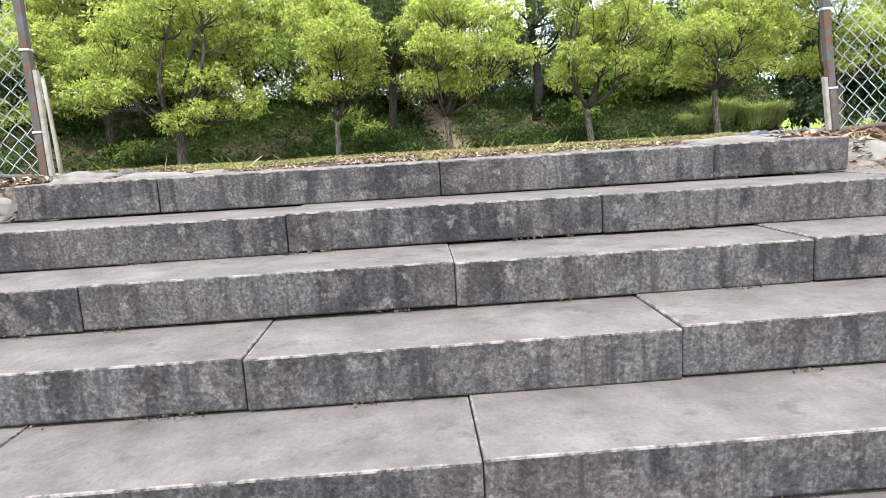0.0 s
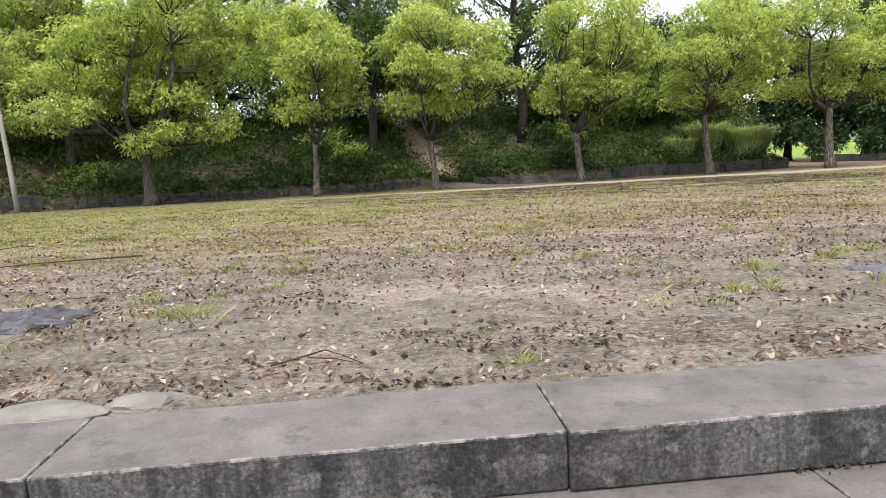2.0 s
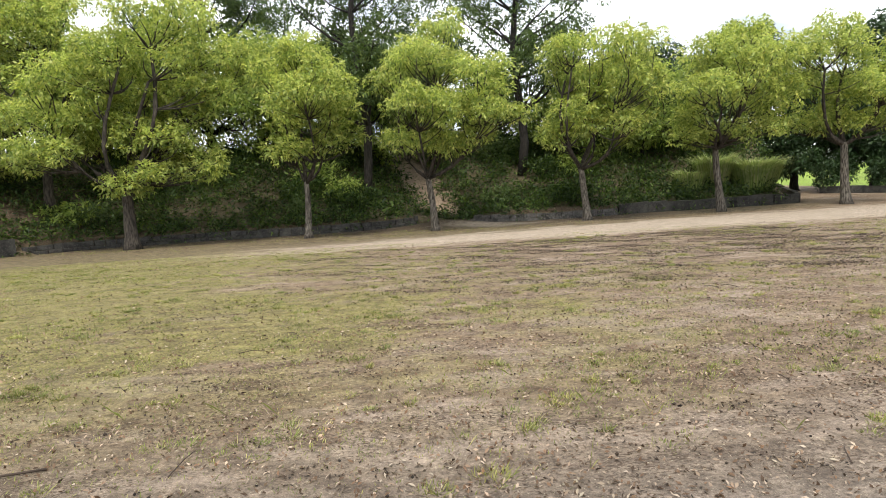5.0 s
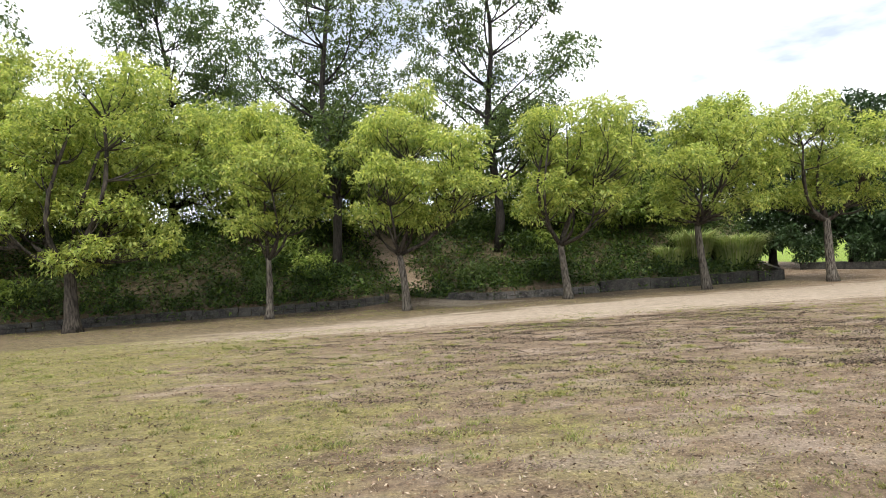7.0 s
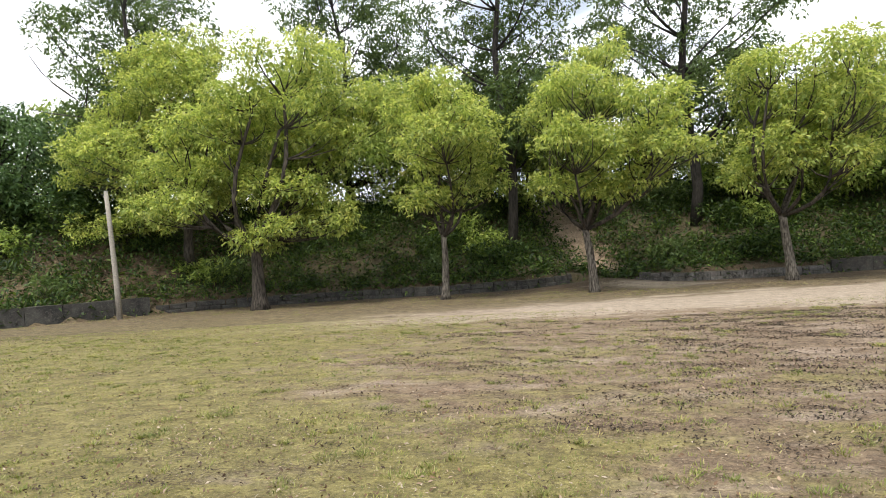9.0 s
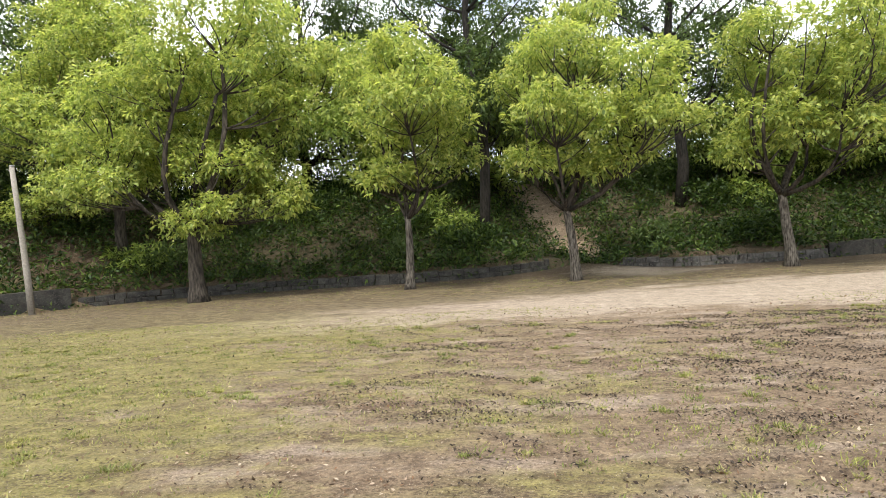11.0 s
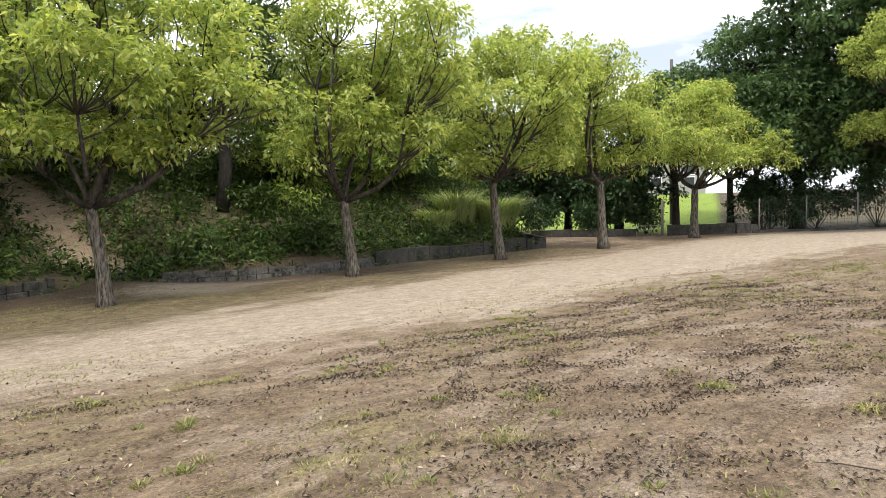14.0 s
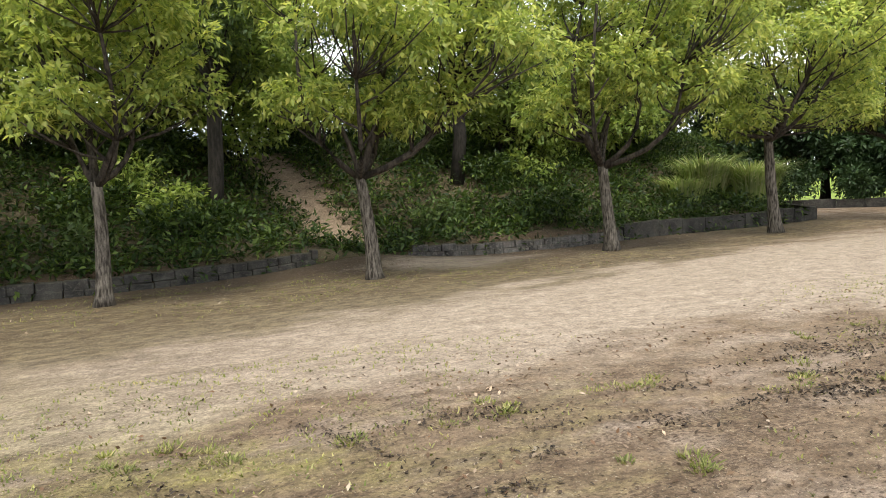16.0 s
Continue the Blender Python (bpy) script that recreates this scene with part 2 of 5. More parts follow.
def ground_material():
    m, nt, b = material("trodden_earth_and_grass", 0.97)
    geo = nt.nodes.new("ShaderNodeNewGeometry")
    sep = nt.nodes.new("ShaderNodeSeparateXYZ")
    nt.links.new(geo.outputs["Position"], sep.inputs[0])
    X, Y = sep.outputs["X"], sep.outputs["Y"]

    def math_node(op, a, c):
        k = nt.nodes.new("ShaderNodeMath")
        k.operation = op
        for s, v in ((k.inputs[0], a), (k.inputs[1], c)):
            if isinstance(v, (int, float)):
                s.default_value = v
            else:
                nt.links.new(v, s)
        return k.outputs[0]

    def span(v, a, c):
        k = nt.nodes.new("ShaderNodeMapRange")
        k.interpolation_type = "SMOOTHSTEP"
        k.inputs["From Min"].default_value, k.inputs["From Max"].default_value = a, c
        nt.links.new(v, k.inputs["Value"])
        return k.outputs["Result"]

    mid = n_noise(nt, 0.55, 6, "Position", (1, 1.9, 1))
    small = n_noise(nt, 3.5, 7, "Position", (1, 1.5, 1), 0.65)
    fine = n_noise(nt, 28, 6, "Position", None, 0.7)
    grit = n_noise(nt, 120, 3, "Position")
    sand = n_mix(nt, n_ramp(nt, small, (0.3, 0.0), (0.7, 1.0)), (0.265, 0.210, 0.158), (0.430, 0.352, 0.275))
    grey_earth = n_mix(nt, n_ramp(nt, small, (0.3, 0.0), (0.7, 1.0)), (0.120, 0.098, 0.081), (0.255, 0.215, 0.175))
    red_earth = n_mix(nt, n_ramp(nt, small, (0.3, 0.0), (0.7, 1.0)), (0.110, 0.074, 0.045), (0.268, 0.196, 0.130))
    earth = n_mix(nt, span(Y, 4.6, 8.0), grey_earth, red_earth)
    # pale trodden patches in the earth
    worn = n_noise(nt, 1.1, 6, "Position", (0.8, 1.7, 1), 0.62)
    earth = n_mix(nt, n_ramp(nt, worn, (0.50, 0.0), (0.62, 0.6)), earth, (0.335, 0.266, 0.208))
    grass = n_mix(nt, n_ramp(nt, small, (0.35, 0.0), (0.65, 1.0)), (0.125, 0.107, 0.036), (0.245, 0.215, 0.072))
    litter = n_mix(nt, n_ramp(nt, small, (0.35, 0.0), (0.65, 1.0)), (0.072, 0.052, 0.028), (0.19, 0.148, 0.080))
    # wobble the bounds of the zones
    wob = math_node("MULTIPLY", math_node("SUBTRACT", mid, 0.5), 5.0)
    Yw = math_node("ADD", Y, wob)
    # grass grows over the middle of the field, more of it towards low x
    g_zone = math_node("MULTIPLY", span(Y, 6.2, 9.5), math_node("SUBTRACT", 1.0, span(math_node("ADD", Yw, math_node("MULTIPLY", span(X, 4.0, -8.0), -4.5)), 20.0, 22.5)))
    lean = math_node("SUBTRACT", math_node("MULTIPLY", span(X, 6.0, -8.0), 0.46), math_node("MULTIPLY", math_node("MULTIPLY", span(Y, 12.0, 16.0), span(X, -7.0, -3.0)), 0.12))
    g_fac = math_node("MULTIPLY", g_zone, span(math_node("ADD", math_node("ADD", mid, math_node("MULTIPLY", small, 0.4)), lean), 0.69, 0.99))
    col = n_mix(nt, math_node("MULTIPLY", g_fac, 0.9), earth, grass)
    # bare sandy track in front of the trees
    band = math_node("MULTIPLY", span(Yw, 20.5, 22.0), math_node("SUBTRACT", 1.0, span(math_node("ADD", Yw, math_node("MULTIPLY", X, -0.10)), 25.8, 28.2)))
    band = math_node("MULTIPLY", band, span(X, -9.0, 3.0))
    col = n_mix(nt, band, col, sand)
    # leaf litter under the trees, its dark tone also painting in the crowns' soft shade
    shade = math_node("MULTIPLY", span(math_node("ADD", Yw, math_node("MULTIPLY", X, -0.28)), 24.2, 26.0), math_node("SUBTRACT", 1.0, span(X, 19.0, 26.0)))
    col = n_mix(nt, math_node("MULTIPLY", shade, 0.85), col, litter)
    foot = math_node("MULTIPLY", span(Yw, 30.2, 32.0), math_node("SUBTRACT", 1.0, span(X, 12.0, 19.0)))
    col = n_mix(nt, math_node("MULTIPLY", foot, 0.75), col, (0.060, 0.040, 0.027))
    col = n_mix(nt, span(X, 37.8, 39.0), col, (0.075, 0.062, 0.034))
    # sandy trodden way up the hill
    px = math_node("SUBTRACT", X, math_node("ADD", 4.3, math_node("MULTIPLY", math_node("SUBTRACT", Y, 35.0), -0.28)))
    wide = math_node("ADD", -0.2, math_node("MULTIPLY", span(Y, 35.5, 37.0), 0.95))
    hw = math_node("ABSOLUTE", math_node("ADD", px, math_node("MULTIPLY", math_node("SUBTRACT", small, 0.5), 2.0)), 0)
    way = math_node("MULTIPLY", math_node("SUBTRACT", 1.0, span(math_node("SUBTRACT", hw, wide), 0.0, 0.7)), span(Y, 35.2, 36.6))
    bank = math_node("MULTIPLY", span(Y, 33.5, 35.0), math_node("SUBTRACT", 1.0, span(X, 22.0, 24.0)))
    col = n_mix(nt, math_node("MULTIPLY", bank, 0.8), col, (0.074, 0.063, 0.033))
    col = n_mix(nt, math_node("MULTIPLY", way, 0.9), col, n_mix(nt, small, (0.20, 0.145, 0.10), (0.38, 0.29, 0.21)))
    # pale earth worn round the foot of the way
    spot = math_node("ADD", math_node("ABSOLUTE", math_node("SUBTRACT", X, 5.6), 0), math_node("MULTIPLY", math_node("ABSOLUTE", math_node("SUBTRACT", Y, 32.0), 0), 1.6))
    spot = math_node("ADD", spot, math_node("MULTIPLY", math_node("SUBTRACT", small, 0.5), 5.0))
    col = n_mix(nt, math_node("MULTIPLY", math_node("SUBTRACT", 1.0, span(spot, 1.2, 3.6)), 0.9), col, sand)
    # mown lawn past the gate
    lawn = math_node("MULTIPLY", span(X, 34.0, 35.0), span(math_node("ADD", Y, math_node("MULTIPLY", X, 1.1)), 74.0, 75.0))
    lawn = math_node("MULTIPLY", lawn, span(math_node("ADD", Y, math_node("MULTIPLY", X, -0.545)), 12.6, 13.6))
    lg = n_mix(nt, small, (0.148, 0.229, 0.026), (0.222, 0.303, 0.044))
    col = n_mix(nt, lawn, col, lg)
    mottle = n_noise(nt, 8.0, 5, "Position", None, 0.7)
    col = n_mix(nt, 0.9, col, n_ramp(nt, mottle, (0.32, 0.72), (0.5, 1.0), (0.68, 1.22)), "MULTIPLY")
    # specks of rotted leaf, gathered in drifts, and pale chaff
    drift = n_noise(nt, 0.9, 5, "Position", (0.8, 2.6, 1))
    speck = n_noise(nt, 42, 3, "Position", (0.8, 1.3, 1), 0.6)
    chaff = n_noise(nt, 55, 2, "Position", (1.6, 0.8, 1))
    open_field = math_node("SUBTRACT", 1.0, math_node("MULTIPLY", band, 0.75))
    sp = math_node("MULTIPLY", span(math_node("ADD", speck, math_node("MULTIPLY", math_node("SUBTRACT", drift, 0.5), 0.6)), 0.57, 0.63), open_field)
    col = n_mix(nt, math_node("MULTIPLY", sp, 0.7), col, (0.066, 0.042, 0.027))
    col = n_mix(nt, math_node("MULTIPLY", span(chaff, 0.64, 0.70), 0.65), col, (0.429, 0.370, 0.266))
    col = n_mix(nt, 0.8, col, n_ramp(nt, fine, (0.30, 0.42), (0.70, 1.50)), "MULTIPLY")
    col = n_mix(nt, 0.7, col, n_ramp(nt, grit, (0.3, 0.62), (0.7, 1.36)), "MULTIPLY")
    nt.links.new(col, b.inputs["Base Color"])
    n_bump(nt, b, fine, 0.9, 0.045)
    return m


GROUND = ground_material()


# ---- building helpers ----
def mesh_of(name, verts, faces, mat, smooth=False):
    me = bpy.data.meshes.new(name)
    me.from_pydata([tuple(v) for v in verts], [], [tuple(f) for f in faces])
    me.materials.append(mat)
    if smooth:
        me.shade_smooth()
    me.update()
    return me


def quads_mesh(name, V, mat):
    """Many loose four-cornered pieces: V is (n, 4, 3)."""
    n = len(V)
    me = bpy.data.meshes.new(name)
    me.vertices.add(4 * n)
    me.vertices.foreach_set("co", np.ascontiguousarray(V, dtype=np.float32).ravel())
    me.loops.add(4 * n)
    me.loops.foreach_set("vertex_index", np.arange(4 * n, dtype=np.int32))
    me.polygons.add(n)
    me.polygons.foreach_set("loop_start", np.arange(0, 4 * n, 4, dtype=np.int32))
    me.materials.append(mat)
    me.update(calc_edges=True)
    return me


def put(name, me, parent=None, label=""):
    ob = new(name, me)
    ob.parent = parent
    return tagged(ob, label)


def part(name, bm, mat, parent, label="", smooth=False):
    me = bpy.data.meshes.new(name)
    bm.to_mesh(me)
    bm.free()
    me.materials.append(mat)
    if smooth:
        me.shade_smooth()
    return put(name, me, parent, label)


def empty(name, x, y, z, label, category, group="", kind=""):
    ob = new(name)
    ob.location = (x, y, z)
    ob.empty_display_size = 0.2
    return tagged(ob, label, category, group, kind)


def tube(path, radii, seg=8, rough=0.0, rng=None, flare=0.0):
    """Verts and faces of a round limb along a path."""
    path = [Vector(p) for p in path]
    verts, faces = [], []
    for k, p in enumerate(path):
        d = (path[min(k + 1, len(path) - 1)] - path[max(k - 1, 0)]).normalized()
        a = d.orthogonal().normalized() if abs(d.z) < 0.9 else d.cross(Vector((0, 1, 0))).normalized()
        b = d.cross(a)
        for s in range(seg):
            w = 2 * math.pi * s / seg
            r = radii[k] * (1 + (rng.uniform(-rough, rough) if rng else 0))
            verts.append(p + a * (r * math.cos(w)) + b * (r * math.sin(w)))
    for k in range(len(path) - 1):
        for s in range(seg):
            t = (s + 1) % seg
            faces.append((k * seg + s, k * seg + t, (k + 1) * seg + t, (k + 1) * seg + s))
    faces.append(tuple(range(seg))[::-1])
    faces.append(tuple((len(path) - 1) * seg + s for s in range(seg)))
    return verts, faces


def joined(pieces):
    verts, faces = [], []
    for v, f in pieces:
        o = len(verts)
        verts += v
        faces += [tuple(i + o for i in q) for q in f]
    return verts, faces


def leaves(P, N, size, rs, aspect=0.5, spread=0.7):
    """Folded leaf quads at the places P facing about N: (n, 4, 3)."""
    n = len(P)
    N = N + rs.normal(0, spread, (n, 3))
    N /= np.linalg.norm(N, axis=1)[:, None] + 1e-9
    T = np.cross(N, rs.normal(0, 1, (n, 3)))
    T /= np.linalg.norm(T, axis=1)[:, None] + 1e-9
    B = np.cross(N, T)
    s = (size * rs.uniform(0.6, 1.3, n))[:, None]
    lift = N * s * 0.12
    return np.stack([P - T * s, P - B * s * aspect + lift, P + T * s - lift, P + B * s * aspect + lift], 1)


def hanging(P, out, size, rs, aspect=0.45, droop=0.55, spread=0.5):
    """Leaf quads that point outwards from their twig and droop: (n, 4, 3)."""
    n = len(P)
    T = out / (np.linalg.norm(out, axis=1)[:, None] + 1e-9) + np.array([0, 0, -droop]) + rs.normal(0, spread, (n, 3))
    T /= np.linalg.norm(T, axis=1)[:, None] + 1e-9
    B = np.cross(T, np.array([0, 0, 1.0]) + rs.normal(0, 0.45, (n, 3)))
    B /= np.linalg.norm(B, axis=1)[:, None] + 1e-9
    N = np.cross(B, T)
    s = (size * rs.uniform(0.6, 1.3, n))[:, None]
    fold = N * s * 0.14
    return np.stack([P - T * s * 0.3, P + T * s * 0.6 - B * s * aspect + fold, P + T * s * 1.7 - fold * 1.5, P + T * s * 0.6 + B * s * aspect + fold], 1)


def box(bm, x0, x1, y0, y1, z0, z1, bevel=0.0):
    r = bmesh.ops.create_cube(bm, size=1, matrix=Matrix.LocRotScale(((x0 + x1) / 2, (y0 + y1) / 2, (z0 + z1) / 2), None, (x1 - x0, y1 - y0, z1 - z0)))
    if bevel:
        es = list({e for v in r["verts"] for e in v.link_edges})
        bmesh.ops.bevel(bm, geom=es, offset=bevel, segments=2, affect="EDGES", profile=0.5)


# ---- the lie of the land ----
RISE, TREAD, EDGE_Y, EDGE_Z = 0.1735, 0.405, 2.822, 1.262
PROFILE_Y = [3.2, 5, 7, 9.5, 12, 14.5, 17, 19.5, 25, 31, 36, 60]
PROFILE_Z = [1.245, 1.235, 1.235, 1.25, 1.18, 1.09, 0.99, 0.88, 0.62, 0.36, 0.27, 0.27]
WALL_X = [-27, -20, -17, -14.5, -11.5, -8, -5, -1.5, 1.5, 4.0, 7, 10, 13, 18, 22.6]
WALL_Y = [22.5, 25.4, 28.0, 30.8, 32.6, 33.0, 33.0, 33.3, 34.4, 34.6, 33.7, 33.3, 34.1, 34.0, 34.8]


def smooth(a, b, v):
    k = min(1.0, max(0.0, (v - a) / (b - a)))
    return k * k * (3 - 2 * k)


def wall_line(x):
    return float(np.interp(x, WALL_X, WALL_Y))


def height(x, y):
    z = float(np.interp(y, PROFILE_Y, PROFILE_Z))
    # softened by a running mean
    z = (z + float(np.interp(y - 1, PROFILE_Y, PROFILE_Z)) + float(np.interp(y + 1, PROFILE_Y, PROFILE_Z))) / 3 if y > 4.3 else z
    if y < 3.2:
        slope = EDGE_Z - RISE * (EDGE_Y - y) / TREAD - 0.30
        inside = -1.10 < x < 3.22
        if y > 2.7:
            z = 0.95 if inside else 1.03 + 0.2 * smooth(2.7, 3.1, y)
        else:
            z = max(slope, -0.55)
        return z
    z += 0.02 * noise.noise((x * 0.6, y * 0.6, 0)) + 0.008 * noise.noise((x * 2.5, y * 2.5, 4))
    # the wooded bank behind the low wall
    w = y - wall_line(x) - 0.12
    if w > 0 and x < 60:
        ends = 1 - smooth(-1.0, 1.2, x - 21.9 - 0.5 * max(0.0, y - 35.0))
        way = math.exp(-((x - 4.3 + (y - 35.0) * 0.28) / 1.6) ** 2)
        up = min(0.45, w * 3) * (1 - 0.75 * way) + 3.7 * smooth(-0.3, 11.0, w) + 0.35 * noise.noise((x * 0.25, y * 0.25, 9)) * smooth(0, 4, w)
        z += ends * up
    # heap of trodden earth where the way meets the field
    z += 0.28 * math.exp(-(((x - 3.6) / 1.7) ** 2 + ((y - 33.4) / 1.5) ** 2))
    # lawn rising past the gate
    z += 2.6 * smooth(38, 70, x) * smooth(33, 42, y)
    return z


def build_ground():
    xs = np.concatenate([[-3000, -900, -300, -120, -70, -50], np.arange(-40, -10, 1.0), np.arange(-10, 14, 0.25), np.arange(14, 26, 0.5), np.arange(26, 60, 1.0), [62, 66, 70, 80, 100, 150, 300, 900, 3000]])
    ys = np.concatenate([[-3000, -900, -300, -100, -40, -20, -10, -6, -4], np.arange(-3, 2.6, 0.35), np.arange(2.6, 4.0, 0.1), np.arange(4, 22, 0.25), np.arange(22, 30, 0.4), np.arange(30, 47, 0.3), np.arange(47, 60, 1.0), [64, 70, 80, 100, 150, 300, 900, 3000]])
    verts = [(x, y, height(x, y)) for y in ys for x in xs]
    w = len(xs)
    faces = [(j * w + i, j * w + i + 1, (j + 1) * w + i + 1, (j + 1) * w + i) for j in range(len(ys) - 1) for i in range(w - 1)]
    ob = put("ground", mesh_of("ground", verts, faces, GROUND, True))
    tagged(ob, "trodden tan earth with patchy dry grass and a sandy track", "ground", kind="structure")


build_ground()


# ---- the concrete stairs ----
def build_stairs():
    stairs = empty("stairs", 1.0, 2.8, 0.6, "broad flight of weathered grey precast concrete steps", "stairs", kind="structure")
    stairs.location = (0, 0, 0)
    rng = random.Random(5)
    L = 1.345
    meshes = {}

    def block(length, top):
        key = (round(length, 2), top)
        if key not in meshes:
            meshes[key] = []
            for v in range(3):
                bm = bmesh.new()
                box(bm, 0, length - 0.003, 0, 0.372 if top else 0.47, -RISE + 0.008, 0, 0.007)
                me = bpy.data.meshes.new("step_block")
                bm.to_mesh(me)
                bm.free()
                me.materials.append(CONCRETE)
                meshes[key].append(me)
        return rng.choice(meshes[key])

    for k in range(11):
        x0 = -0.25 if k % 2 == 0 else 0.42
        first, last = (-4, 5) if k else (-1, 3)
        for j in range(first, last):
            a = x0 + j * L
            ln = L
            if k == 0 and j == -1:
                a, ln = -0.91, 0.66
            if k == 0 and j == 2:
                ln = 0.68
            ob = put("step_block", block(ln, k == 0), stairs)
            ob.location = (a, EDGE_Y - k * TREAD + rng.uniform(-0.006, 0.006), EDGE_Z - k * RISE + rng.uniform(-0.005, 0.004))
            ob.rotation_euler = (0, rng.uniform(-0.002, 0.002), rng.uniform(-0.002, 0.002))


build_stairs()


# ---- trees ----
def puffs_of(seed, lobes, turn=0.0):
    """Centres and radii of the rounded clumps of a crown. lobes: (sideways, height, breadth, depth) of its larger masses about the foot."""
    rng = random.Random(seed)
    c, s = math.cos(turn), math.sin(turn)
    out = []
    for k, (dx, z, rx, rz) in enumerate(lobes):
        dy = rng.uniform(-1.5, 1.5) if k else 0.0
        for copy in range(2):
            oy = dy + (0 if copy == 0 else rng.choice((-1, 1)) * rng.uniform(1.2, 2.0))
            ox = dx * (0.97 if copy == 0 else 0.6)
            n = int((19 if copy == 0 else 9) * (rx + 0.25))
            for _ in range(max(3, n)):
                u = Vector((rng.gauss(0, 1), rng.gauss(0, 1), rng.gauss(0.25, 0.8))).normalized()
                d = rng.uniform(0.5, 1.0)
                r = rng.uniform(0.40, 0.66) * (0.62 + 0.34 * rx)
                px, py = ox + u.x * (rx + 0.12) * d, oy + u.y * (rx + 0.12) * d
                p = Vector((c * px - s * py, s * px + c * py, z + u.z * rz * d * 1.12))
                if all((p - q).length > 0.46 * (r + t) for q, t in out):
                    out.append((p, r))
    return out


def crown_arrays(puffs, rs, per, size, flat=0.75, droop=0.15):
    P, N, PI, NI = [], [], [], []
    for c, r in puffs:
        n = int(per * r * r)
        u = rs.normal(0, 1, (n, 3))
        u /= np.linalg.norm(u, axis=1)[:, None]
        keep = (u[:, 2] > -0.3) | (rs.uniform(0, 1, n) < 0.3)
        u = u[keep]
        # leaves gather in small tufts at the ends of the twigs
        k = int(13 + 16 * r)
        tips = rs.normal(0, 1, (k, 3)) + np.array([0, 0, 0.35])
        tips /= np.linalg.norm(tips, axis=1)[:, None]
        tips *= rs.uniform(0.8, 1.12, k)[:, None]
        own = rs.randint(0, k, len(u))
        w = u * rs.uniform(0.5, 1.0, len(u))[:, None]
        q = (tips[own] + w * (0.36 - 0.05 * r)) * r * np.array([1, 1, flat]) + np.array(c)
        q[:, 2] -= droop * r * (1 - tips[own][:, 2]) ** 2 * 0.25
        P.append(q)
        N.append(u * 0.75 + tips[own] * 0.6)
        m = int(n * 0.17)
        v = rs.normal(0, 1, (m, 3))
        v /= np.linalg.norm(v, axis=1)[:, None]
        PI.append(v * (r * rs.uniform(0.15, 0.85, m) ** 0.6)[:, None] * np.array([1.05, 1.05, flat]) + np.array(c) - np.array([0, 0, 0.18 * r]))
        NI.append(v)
    return np.concatenate(P), np.concatenate(N), np.concatenate(PI), np.concatenate(NI)


def limb(a, b, r0, r1, rng, sag=0.12, n=5):
    a, b = Vector(a), Vector(b)
    d = b - a
    side = Vector((rng.uniform(-1, 1), rng.uniform(-1, 1), 0)) * d.length * 0.15
    path, radii = [], []
    for k in range(n + 1):
        t = k / n
        path.append(a + d * t + side * math.sin(math.pi * t) + Vector((0, 0, -sag * d.length * math.sin(math.pi * t) * (0.5 if d.z > 0 else 0.2))))
        radii.append(r0 + (r1 - r0) * t ** 0.8)
    return path, radii


